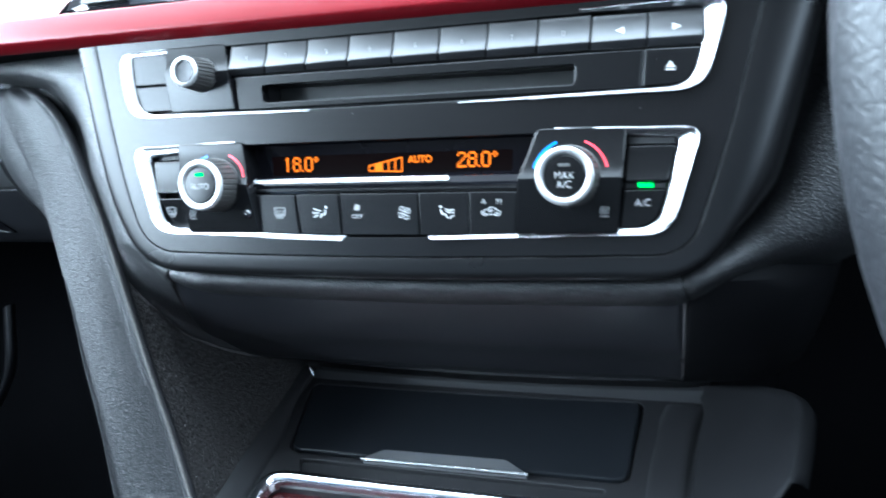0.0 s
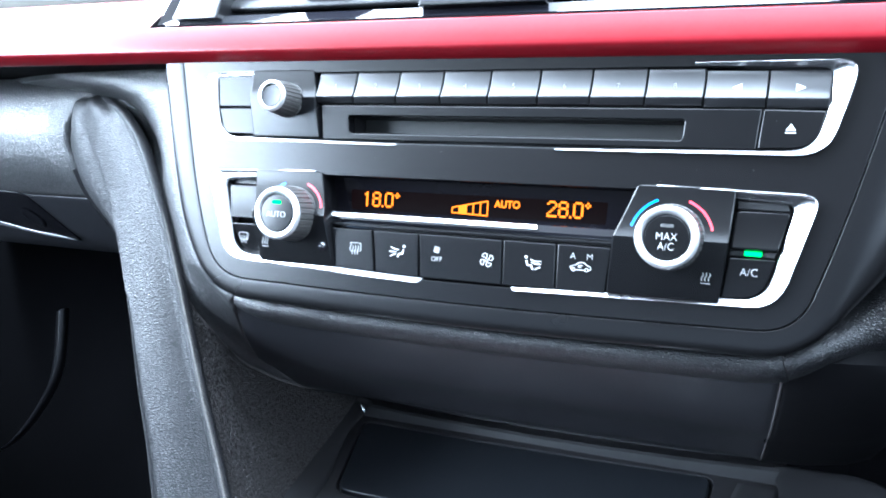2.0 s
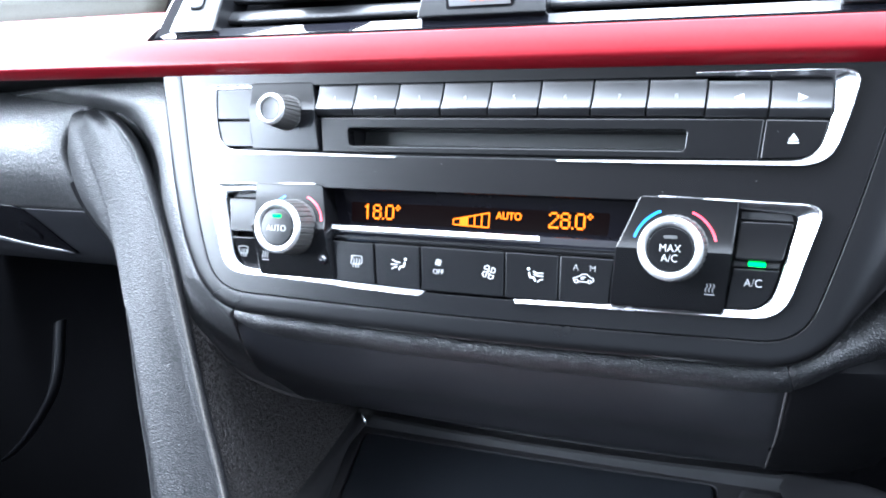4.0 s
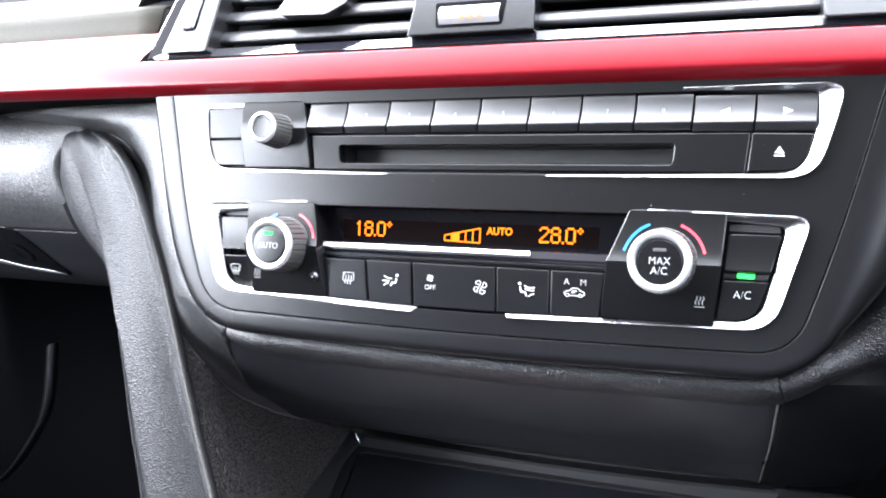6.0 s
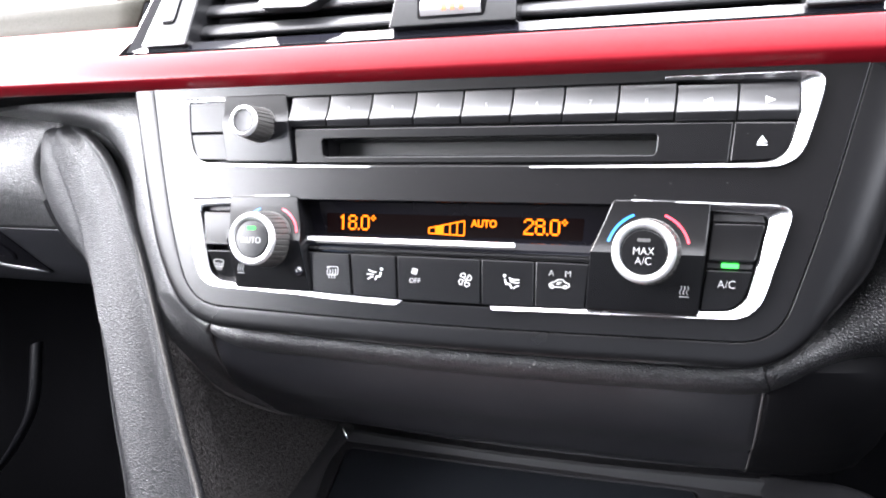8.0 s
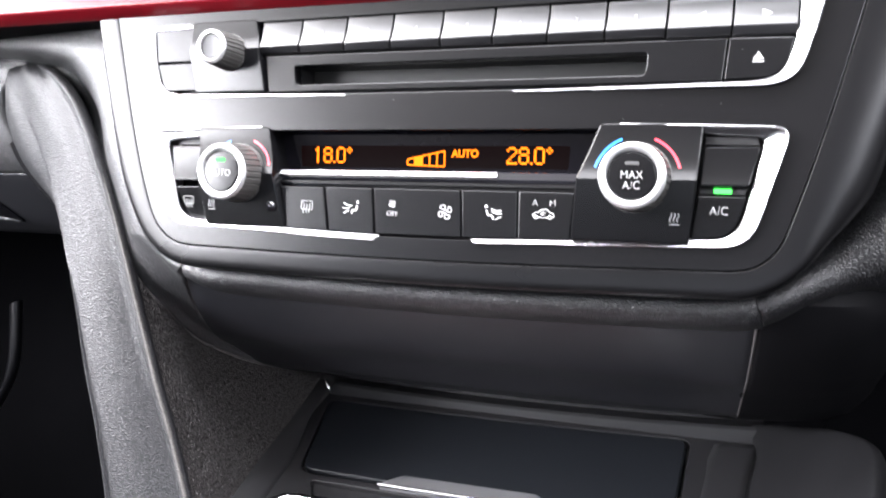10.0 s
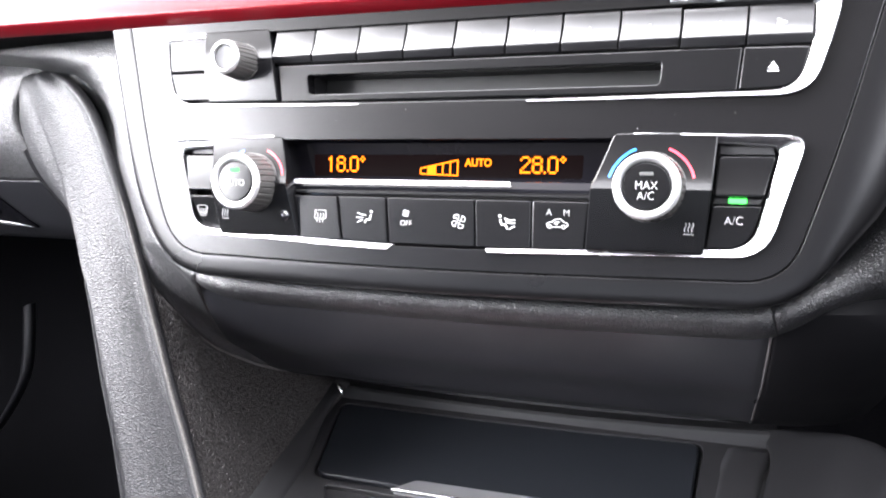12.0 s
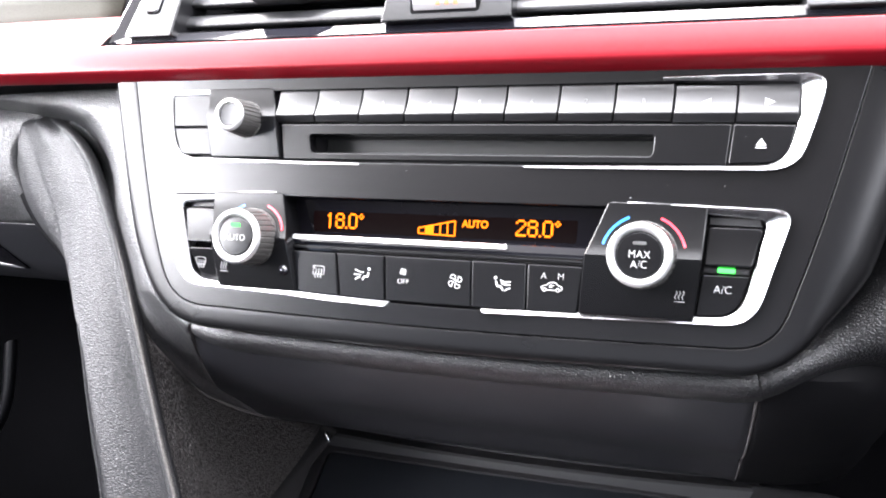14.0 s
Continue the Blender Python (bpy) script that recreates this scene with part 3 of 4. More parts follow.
for cx, cz, on in ((-86.0, -19.0, True), (62.4, -18.4, False)):
    cap, y = knob(climate, "temperature_knob", cx, cz, -3.2, 12.0, 11.0, 10.0, 7.4, 30, BUTTON, 0.0)
    if on:
        letters("word", "AUTO", cx, cz - 0.6, y - 0.05, 2.4, PRINT, cap, stretch=0.92)
        part("indicator", slab(rounded([(cx - 1.9, cz + 4.9, 0.4), (cx + 1.9, cz + 4.9, 0.4), (cx + 1.9, cz + 3.6, 0.4), (cx - 1.9, cz + 3.6, 0.4)]), y - 0.15, y + 1, 0.1), GREEN, cap, "lit green lamp")
    else:
        letters("word", "MAX", cx, cz + 0.1, y - 0.05, 2.5, PRINT, cap, stretch=0.9)
        letters("word", "A/C", cx, cz - 3.1, y - 0.05, 2.5, PRINT, cap, stretch=0.9)
        part("indicator", slab(rounded([(cx - 2.1, cz + 4.3, 0.4), (cx + 2.1, cz + 4.3, 0.4), (cx + 2.1, cz + 3.2, 0.4), (cx - 2.1, cz + 3.2, 0.4)]), y - 0.1, y + 1, 0.1), FADED, cap, "unlit grey lamp")
    for a, b, mat, word in ((166, 112, BLUE, "blue cooler mark"), (68, 14, CORAL, "red warmer mark")):
        bm = strokes([arc(cx + 0.2, cz - 0.2, 13.6, a, b)], 0.85, 0)
        for v in bm.verts:
            v.co.y += facet(v.co.z) - 0.12
        part("scale_mark", bm, mat, climate, word)
    hx = 74.8 if cx > 0 else -98.4
    bm = strokes([wave(hx - 1.1, -29.4, -32.2, 0.3), wave(hx, -29.4, -32.2, 0.3), wave(hx + 1.1, -29.4, -32.2, 0.3), [(hx - 1.6, -33.0), (hx + 1.6, -33.0)]], 0.28, 0)
    for v in bm.verts:
        v.co.y += facet(v.co.z) - 0.1
    part("seat_heat_symbol", bm, NUMERAL, climate, "grey seat heating print")

bm = lathe([(2.0, -1.0), (2.0, facet(-31.4) - 0.2), (1.8, facet(-31.4) - 0.8), (1.2, facet(-31.4) - 1.4), (0.2, facet(-31.4) - 1.7)], -71.6, -31.2, 32)
part("sensor", bm, GLOSS, climate, "small glossy sensor dome", sharp=60)

# display: a screen set back, with a polished ledge under it
bm = grid([[Vector((-80, y, z)), Vector((56, y, z))] for y, z in ((4.0, -0.6), (8.0, -0.8), (8.0, -17.0))])
part("screen", bm, SCREEN, climate, "dark glossy display screen")
bm = grid([[Vector((x0, y, z)), Vector((x1, y, z))] for y, z, x0, x1 in ((8.0, -16.6, -78, 54), (3.0, -17.0, -73, 49), (2.6, -17.2, -72, 48), (2.2, -19.6, -70.6, 44.6), (2.4, -20.6, -70.2, 44.2), (4.6, -20.8, -70, 44), (4.6, -23.0, -70, 44))])
part("ledge", bm, GLOSS, climate, "polished black ledge")
bm = grid([[Vector((x0, y, z)), Vector((x1, y, z))] for y, z, x0, x1 in ((2.9, -16.9, -72.4, 14.2), (2.5, -17.1, -72.0, 14.6), (1.3, -18.5, -70.8, 15.1), (1.2, -18.8, -70.7, 15.2), (2.4, -19.0, -70.6, 15.2))])
part("bright_strip", bm, SILVER, climate, "slim bright strip under the display")
bm = slab(rounded([(-69.6, -21.2), (43.2, -21.6), (43.0, -22.6), (-69.4, -22.4)]), 0.8, 4, 0.2)
part("lip", bm, BUTTON, climate)

GLYPHS = {
    "1": "..#.. .##.. ..#.. ..#.. ..#.. ..#.. ..#.. ..#..",
    "2": ".###. #...# ....# ...#. ..#.. .#... #.... #####",
    "8": ".###. #...# #...# .###. #...# #...# #...# .###.",
    "0": ".###. #...# #...# #...# #...# #...# #...# .###.",
    ".": ". . . . . . . #",
    "*": ".#. #.# .#. ... ... ... ... ...",
}


def readout(text, x, z, dot, y, slant=0.0):
    """Amber dot-matrix figures, from the lower left corner."""
    bm = bmesh.new()
    for ch in text:
        rows = GLYPHS[ch].split()
        for r, row in enumerate(rows):
            for c, cell in enumerate(row):
                if cell == "#":
                    px, pz = x + c * dot, z + (7 - r) * dot
                    vs = [bm.verts.new((px + a, y, pz + b)) for a, b in ((0, 0), (dot * 1.02, 0), (dot * 1.02, dot * 1.02), (0, dot * 1.02))]
                    bm.faces.new(vs)
        x += (len(rows[0]) + 0.7) * dot
    bmesh.ops.remove_doubles(bm, verts=bm.verts, dist=0.03)
    return bm


part("backlit_field", slab(rounded([(-65.5, -7.4, 1), (39.0, -7.4, 1), (38.6, -15.6, 1), (-65.0, -15.6, 1)]), 7.95, 8.0, 0), BACKLIT, climate, "faintly glowing dark red display field")
part("temperature_readout", readout("18.0*", -60.0, -14.0, 0.75, 7.9), AMBER, climate, "lit amber figures 18.0")
part("temperature_readout", readout("28.0*", 16.6, -13.9, 0.75, 7.9), AMBER, climate, "lit amber figures 28.0")
letters("word", "AUTO", 1.2, -10.3, 7.85, 2.7, AMBER, climate, width=0.16, stretch=0.92)
X = [-21.0 + 14.4 * k / 5 for k in range(6)]
lo = [-14.4 - 0.1 * k for k in range(6)]
hi = [-12.4 + 0.62 * k for k in range(6)]
lines = [[(X[0], lo[0]), (X[5], lo[5])], [(X[0], hi[0]), (X[5], hi[5])]] + [[(X[k], lo[k]), (X[k], hi[k])] for k in (0, 1, 2, 3, 4, 5)]
bm = strokes(lines, 0.5, 7.85, deep=0.1)
bm.faces.new([bm.verts.new((a, 7.86, b)) for a, b in ((X[1], lo[1]), (X[2] + 0.3, lo[2]), (X[2] + 0.3, hi[2]), (X[1], hi[1]))])
part("fan_gauge", bm, AMBER, climate, "lit amber fan speed bars")

# the row of buttons under the display
KEY_ROW = [(-69.4, -51.0, -66.8, -48.9), (-50.5, -31.2, -48.4, -30.0), (-30.7, 2.6, -29.5, 3.2), (3.1, 23.0, 3.7, 23.2), (23.5, 42.8, 23.7, 41.4)]


def key(a, b, c, d, low_l, low_r, top=-23.4):
    return slab(rounded([(a, top, 0.7), (b, top - 0.1, 0.7), (d, low_r, 0.7), (c, low_l, 0.7)]), -0.4, 9.5, 0.5)


key_parts = [part("key", key(a, b, c, d, *low), BUTTON, climate) for (a, b, c, d), low in zip(KEY_ROW, ((-39.3, -39.7), (-39.7, -40.3), (-40.2, -40.2), (-40.2, -39.9), (-39.9, -39.5)))]
PY = -0.55


def fan(cx, cz, s):
    out = []
    for k in range(4):
        a = 90 * k + 20
        pet = [(0.18, 10), (0.5, -22), (0.85, -22), (1.08, -4), (1.1, 20), (0.92, 36), (0.72, 30), (0.52, 14), (0.18, 10)]
        out.append([(cx + s * r * math.cos(radians(a + b)), cz + s * r * math.sin(radians(a + b))) for r, b in pet])
    return out


part("symbol", strokes([[tuple(p) for p in rounded([(-60.2, -28.8, 0.7), (-55.4, -28.8, 0.7), (-55.4, -32.0, 0.7), (-60.2, -32.0, 0.7)])] + [(-59.5, -28.8)], *[wave(x, -29.8, -33.4, 0.25) for x in (-59.0, -57.8, -56.6)]], 0.21, PY), PRINT, key_parts[0], "white rear heating print")
bm = strokes([[(-36.9, -29.9), (-37.2, -31.5)], [(-37.0, -31.7), (-38.7, -31.7)], [(-38.6, -31.5), (-39.2, -33.0)]], 0.6, PY)
strokes([[(-42.3, -29.2), (-40.9, -29.9), (-38.8, -30.2)], [(-42.8, -31.0), (-41.0, -31.1), (-39.8, -31.0)], [(-42.3, -32.9), (-41.1, -32.1), (-40.0, -31.9)]], 0.4, PY, bm)
slab(disc(-36.7, -28.8, 0.55), PY, PY + 0.2, 0, bm=bm)
part("symbol", bm, PRINT, key_parts[1], "white air direction print")
part("symbol", strokes(fan(-23.0, -29.0, 1.15), 0.21, PY), PRINT, key_parts[2], "small white fan print")
letters("word", "OFF", -22.8, -32.6, PY - 0.05, 1.8, PRINT, key_parts[2])
part("symbol", strokes(fan(-2.8, -31.3, 2.4), 0.26, PY), PRINT, key_parts[2], "white fan print")
bm = strokes([[(12.4, -30.1), (12.8, -31.7)], [(12.7, -31.9), (14.3, -31.9)], [(14.2, -31.8), (15.0, -33.4)]], 0.6, PY)
strokes([[(13.9, -29.7), (15.6, -30.4), (17.8, -30.2)], [(14.2, -30.7), (15.8, -31.3), (17.8, -31.3)], [(15.7, -33.5), (16.6, -32.7), (17.8, -32.4)]], 0.4, PY, bm)
slab(disc(12.2, -29.0, 0.55), PY, PY + 0.2, 0, bm=bm)
part("symbol", bm, PRINT, key_parts[3], "white air direction print")
CAR = [(28.0, -33.4), (27.6, -32.6), (28.6, -32.0), (29.6, -31.8), (30.6, -30.9), (32.4, -30.8), (33.6, -31.8), (34.8, -32.2), (34.9, -33.2), (34.2, -33.5)]
CAR = [(x + 1.0, z + 1.4) for x, z in CAR]
part("symbol", strokes([CAR, [(30.6, -32.1), (33.8, -32.1)], arc(29.8, -32.0, 0.6, 0, 360, 10), arc(34.5, -32.0, 0.6, 0, 360, 10), [(33.2, -30.5), (31.8, -30.4), (31.5, -31.1), (32.6, -31.1)]], 0.26, PY), PRINT, key_parts[4], "white car print with recirculation arrow")
letters("letter", "A", 29.4, -27.3, PY - 0.05, 2.2, NUMERAL, key_parts[4])
letters("letter", "M", 35.4, -27.4, PY - 0.05, 2.2, NUMERAL, key_parts[4])

# outer buttons beside the knobs
part("upper_key", plate([(-8.5, -119.6), (-22.3, -117.2)], [(-8.5, -105.4), (-22.3, -104.4)], [(-8.5, -0.1), (-12.0, -0.25), (-16.0, -0.65), (-19.0, -1.2), (-21.4, -1.75), (-22.3, -1.7)]), BUTTON, climate)
part("key_gap", slab(rounded([(-118.6, -5.6), (-105.6, -5.4), (-105.5, -7.6), (-119.2, -7.8)]), 3.0, 9, 0.2), DARK, climate)


def tipped(u, v, w):
    """The outer lower key turns its face down."""
    return Vector((u, w + 0.24 * (-24.2 - v), v))


lower = part("lower_key", slab(rounded([(-117.2, -24.4, 0.8), (-104.2, -24.2), (-101.2, -38.2), (-112.6, -37.2, 5)]), -0.4, 9, 0.5, place=tipped), BUTTON, climate)
dx = -111.8
bm = strokes([[(dx - 2.4, -28.7), (dx - 1.2, -28.2), (dx + 1.2, -28.2), (dx + 2.4, -28.7), (dx + 1.8, -31.2), (dx - 1.8, -31.2), (dx - 2.4, -28.7)], *[wave(dx + k, -29.4, -32.6, 0.25) for k in (-1.1, 0, 1.1)]], 0.21, PY)
for v in bm.verts:
    v.co = tipped(v.co.x, v.co.z, v.co.y)
part("symbol", bm, PRINT, lower, "white windscreen heating print")
part("upper_key", plate([(-8.2, 82.8), (-20.9, 81.8)], [(-8.2, 99.4), (-20.9, 96.4)], [(-8.2, -0.1), (-12.0, -0.25), (-15.5, -0.65), (-18.2, -1.2), (-20.0, -1.75), (-20.9, -1.7)]), BUTTON, climate)
part("key_gap", slab(rounded([(83.0, -4.8), (98.6, -5.0), (99.0, -7.6), (82.9, -7.4)]), 2.6, 9, 0.2), DARK, climate)
light_bar = part("lamp_bar", slab(rounded([(81.8, -21.2), (96.0, -21.3), (95.4, -23.2), (81.6, -23.2)]), 0.8, 9, 0.2), DARK, climate)
part("lamp", slab(rounded([(86.2, -21.3, 0.4), (91.6, -21.4, 0.4), (91.5, -22.9, 0.4), (86.1, -22.8, 0.4)]), 0.3, 2, 0.15), GREEN, light_bar, "lit green lamp")
ac = part("lower_key", slab(rounded([(81.5, -23.7, 0.6), (96.0, -23.7, 0.6), (92.4, -36.8, 6), (79.7, -37.6, 0.6)]), -0.5, 9, 0.5), BUTTON, climate)
letters("word", "A/C", 88.0, -28.4, -0.62, 2.6, PRINT, ac, stretch=0.92)

# ------------------------------------------------------------ red trim strip and air vents
trim = thing("red_trim_strip", (-160, 0, 43), "satin red dashboard trim strip above the centre panel", "dashboard trim")
XS = [-650, -400, -300, -240, -200, -164, -100, -40, 20, 80, 140, 220, 420]
PROFILE = [(0.8, 43.1), (0.4, 43.2), (-0.4, 43.4), (-4.6, 45.8), (-5.4, 46.5), (-5.6, 47.4), (-5.2, 48.8), (-4.3, 56.9), (-3.8, 57.7), (-2.0, 58.1), (14, 58.6)]
bm = grid([[Vector((x, y + 0.00009 * min(0, x + 150) ** 2, z)) for x in XS] for y, z in PROFILE])
LEFT = [-650, -400, -300, -240, -200, -180]
UP = [(-4.3, 56.9), (-2.4, 60.5), (3.6, 68.6), (5.6, 72.0), (7.4, 73.4), (10.5, 74.0), (24, 74.2)]
grid([[Vector((x, y + 0.00009 * min(0, x + 150) ** 2, z)) for x in LEFT + [-163.2 + 0.42 * (z - 58.9)]] for y, z in UP], bm)
part("strip", bm, RED, trim, sharp=60)
# Underside of the red strip in black: the shadow below it, as colour.
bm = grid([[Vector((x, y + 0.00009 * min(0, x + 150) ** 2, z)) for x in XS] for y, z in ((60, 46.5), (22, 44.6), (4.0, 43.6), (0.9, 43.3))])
part("underside", bm, VOID, trim, "underside blackened for the shadow below the strip", sharp=60)


def vent_y(z):
    return 0.4 + 0.22 * (z - 58.9)


vents = thing("centre_air_vents", (-10, 4, 59), "black centre air vents with slats and thumbwheels", "air vent")
leaned = lambda u, v, w: Vector((u, w + vent_y(v), v))
OUTER = rounded([(-163.0, 59.2), (141, 59.2), (121, 120, 8), (-141, 120, 8)])
INNER = rounded([(-152.6, 64.0), (131, 64.0), (113, 114, 8), (-133, 114, 8)])
bm = grid([[leaned(p.x, p.y, w) for p in path] for path, w in ((OUTER, 1.5), (OUTER, -0.8), ([a.lerp(b, 0.08) for a, b in zip(OUTER, INNER)], -1.1), ([a.lerp(b, 0.93) for a, b in zip(OUTER, INNER)], 1.5), (INNER, 2.2), (INNER, 30))], closed=True)
part("bezel", bm, GLOSS, vents, "piano black bezel")
# Flat black sheet behind the slats; the duct's darkness is its colour.
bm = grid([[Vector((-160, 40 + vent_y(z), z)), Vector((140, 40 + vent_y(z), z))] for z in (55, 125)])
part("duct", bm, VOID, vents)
# Added black strip; it draws the dark gap between bezel and red trim.
part("gap_strip", grid([[Vector((x, y, z)) for x in (-164, -60, 40, 142)] for y, z in ((4, 58.3), (-1.4, 58.3), (-1.7, 58.6), (-1.4, 58.9), (4, 59.1))]), VOID, vents, "black strip drawn for the dark gap below the bezel")


def slat(x0, x1, z):
    """A tilted vent blade with a rounded nose."""
    prof = [(9.0, 0.4), (5.6, 0.0), (4.5, 0.3), (4.1, 1.0), (4.5, 2.2), (5.2, 3.6), (6.1, 4.9), (7.4, 5.7), (10, 6.1), (26.0, 6.4), (26.0, 5.2), (9.0, 0.4)]
    rows = [[Vector((x0, y + vent_y(z), z + h)), Vector((x1, y + vent_y(z), z + h))] for y, h in prof]
    return grid(rows)


for x0, x1 in ((-129, -36), (13, 109)):
    for k in range(5):
        part("slat", slat(x0, x1, 66.8 + 9.2 * k), SLAT, vents, sharp=50)

for x0, x1, x2, x3 in ((-153.0, -129.6, -124.0, -137.0), (108.4, 131.5, 116.0, 103.0)):
    p = part("side_plate", slab(rounded([(x0, 61.6, 1.5), (x1, 61.6, 1.0), (x2, 113.0, 1), (x3, 113.0, 1)]), -3.4, 14, 0.7, place=leaned), BRIGHT_BUTTON, vents)
    m = Vector(((x0 + x1) / 2 + 6.0, 88))
    # Flat black patch on the plate, drawn for the slot's dark recess.
    part("wheel_slot", slab(rounded([(m.x - 8.6, 71.0, 2), (m.x - 1.6, 71.0, 2), (m.x + 2.6, 101, 2), (m.x - 3.2, 101, 2)]), -3.6, 0, 0.2, place=leaned), VOID, p)
    part("thumbwheel", slab(rounded([(m.x - 7.6, 72.0, 1.5), (m.x - 2.6, 72.0, 1.5), (m.x + 1.6, 100, 1.5), (m.x - 2.4, 100, 1.5)]), -5.0, 0, 1.2, place=leaned), DRUM, p, "silver thumbwheel")
p = part("centre_plate", slab(rounded([(-36.6, 63.0, 0.6), (13.4, 63.0, 0.6), (11.0, 112, 1), (-32.0, 112, 1)]), -3.4, 14, 0.7, place=leaned), PLATE, vents)
# Black patch again, the shaded recess round the roller.
part("wheel_slot", slab(rounded([(-26.2, 75.8, 1.5), (2.2, 75.8, 1.5), (1.2, 65.6, 1.5), (-25.0, 65.6, 1.5)]), -3.55, 0, 0.15, place=leaned), VOID, p)


def roller(u, v, w):
    return Vector((u, vent_y(v) - 3.2 + w - 3.4 * (1 - ((v - 70.4) / 4.6) ** 2), v))


w = part("thumbwheel", grid([[roller(x, z, 0) for x in (-23.4, -22.6, -0.4, 0.4)] for z in (66.6, 67.4, 68.6, 70, 71.4, 72.6, 73.6)]), DRUM, p, "silver thumbwheel with orange marks")
for k in range(3):
    part("mark", grid([[roller(x, z, -0.3) for x in (-14.6 + 3.4 * k, -12.9 + 3.4 * k)] for z in (67.8, 69, 70.2, 71.4, 72.4)]), ORANGE, w, "orange mark")
part("slider", slab(rounded([(-95.5, 75.4, 1.5), (-74.0, 74.4, 1.5), (-67.0, 79.6, 1.5), (-65.0, 90.0, 2), (-97.0, 90.0, 2), (-98.6, 78.6, 1)]), -4.5, 3, 1.0, place=lambda u, v, w: leaned(u, v, w + 0.48 * (v - 73))), BRIGHT_BUTTON, vents, "slider tab on a slat")

# ------------------------------------------------------------ dashboard above and beside
dashboard = thing("dashboard", (-10, 60, -60), "black grained car dashboard around the centre fascia", "dashboard")
console = thing("centre_console", (-10, 60, -230), "black centre console with grained side bolsters", "centre console")
LX = [-650, -400, -300, -240, -200, -184, -172]
bm = grid([[Vector((x + 0.30 * (z - 74) if x > -180 else x, y + 0.00009 * min(0, x + 150) ** 2, z)) for x in LX] for y, z in ((26, 71.0), (17.0, 71.8), (15.6, 73.6), (16.0, 79), (16.2, 84.0), (16.0, 87.0), (17.0, 88.6), (20, 89.2))])
thick(part("band", bm, BAND, dashboard, "grey grained band of the passenger dashboard", sharp=60), 1.5)
bm = grid([[Vector((x, y, z)) for x in (-700, -400, -250, -186, -168, 0, 150, 300, 700)] for y, z in curve([(19, 89.4), (20, 91.0), (32, 97), (70, 112), (160, 150), (330, 215), (640, 330)], 4)])
for v in bm.verts:
    if v.co.x > -170:
        v.co.z += 34 if v.co.y < 80 else 10
thick(part("top_pad", bm, FINE, dashboard, "grained black dashboard top pad", sharp=60), 2)

# panel surround: grained skin that wraps the rim, its lower edge rolled under
EDGE = rim_line(1.0)
LOW_L = next(i for i, p in enumerate(EDGE) if p.x > -124.5 and p.y < -30)
LOW_R = max(i for i, p in enumerate(EDGE) if p.x < 100 and p.y < -40)


FINE_EDGE, MARKS = [EDGE[0]], [0]
for a, b in zip(EDGE, EDGE[1:]):
    steps = max(1, round((b - a).length / 5))
    FINE_EDGE += [a.lerp(b, (k + 1) / steps) for k in range(steps)]
    MARKS.append(len(FINE_EDGE) - 1)
OUTWARD = [q - p for p, q in zip(FINE_EDGE, grown(FINE_EDGE, 1.0, False))]
for k in range(4):
    OUTWARD = [(OUTWARD[max(0, i - 1)] + OUTWARD[i] + OUTWARD[min(len(OUTWARD) - 1, i + 1)]).normalized() for i in range(len(OUTWARD))]


ROLL = [(0.0, 26), (0.3, 20), (1.3, 17.0), (2.9, 15.2), (5.0, 15.0), (7.2, 16.6), (9.2, 19.8), (11.0, 24.6), (12.6, 30.6), (14.0, 38), (14.6, 48)]


def surround(first, last, width, fall=lambda p: 1.0):
    """Skin along the rim's outer edge from one point to another, rolled back at its outer side."""
    run = range(MARKS[first], MARKS[last] + 1)
    pts, out = [FINE_EDGE[i].copy() for i in run], [OUTWARD[i] for i in run]
    if first:
        pts[0] = pts[0].lerp(pts[1], 0.12)
    rows = []
    for d, y in ROLL:
        row = [flat(p.x + q.x * d * width(p), p.y + q.y * d * width(p), 15 + (y - 15) * fall(p) + 6 * (fall(p) - 1)) for p, q in zip(pts, out)]
        rows.append([row[0] + Vector((0, 0.6, 0)), row[0].lerp(row[1], 0.08), *row[1:-1], row[-2].lerp(row[-1], 0.95), row[-1] + Vector((0, 0.6, 0))])
    return grid(rows)


thick(part("skin_roll", surround(LOW_L, LOW_R, lambda p: 1.0), SKIN, dashboard, "grained skin roll under the centre panel", sharp=60), 1)
thick(part("skin_surround", surround(LOW_R, len(EDGE) - 1, lambda p: ramp(p.y, -54, -24, 1.0, 3.6), lambda p: ramp(p.y, -57, -36, 1.0, 3.0)), SKIN, dashboard, "dark grained skin beside the centre panel", sharp=60), 1)

# ------------------------------------------------------------ bolster between passenger footwell and console
SEAM = curve([(-237, 42, 34), (-244.6, 39, 29), (-249.6, 37, 18.4), (-248.6, 37, 5.8), (-238, 38, -15), (-216.5, 43, -38.5), (-206, 75, -72), (-192, 95, -105), (-184, 100, -141), (-170, 100, -190), (-160, 95, -235)], 6)
FRONT = curve([(-239.0, 42.0, 35.0), (-236.0, 31.0, 30.5), (-230.3, 27.2, 20.8), (-221.3, 25.7, 5.2), (-211.0, 25.0, -15.0), (-200.4, 22.9, -40.1), (-188.1, 20.1, -71.7), (-177.6, 18.0, -107.0), (-167.4, 16.0, -139.0), (-155.6, 13.0, -187.1), (-145.7, 7.0, -231.2)], 6)
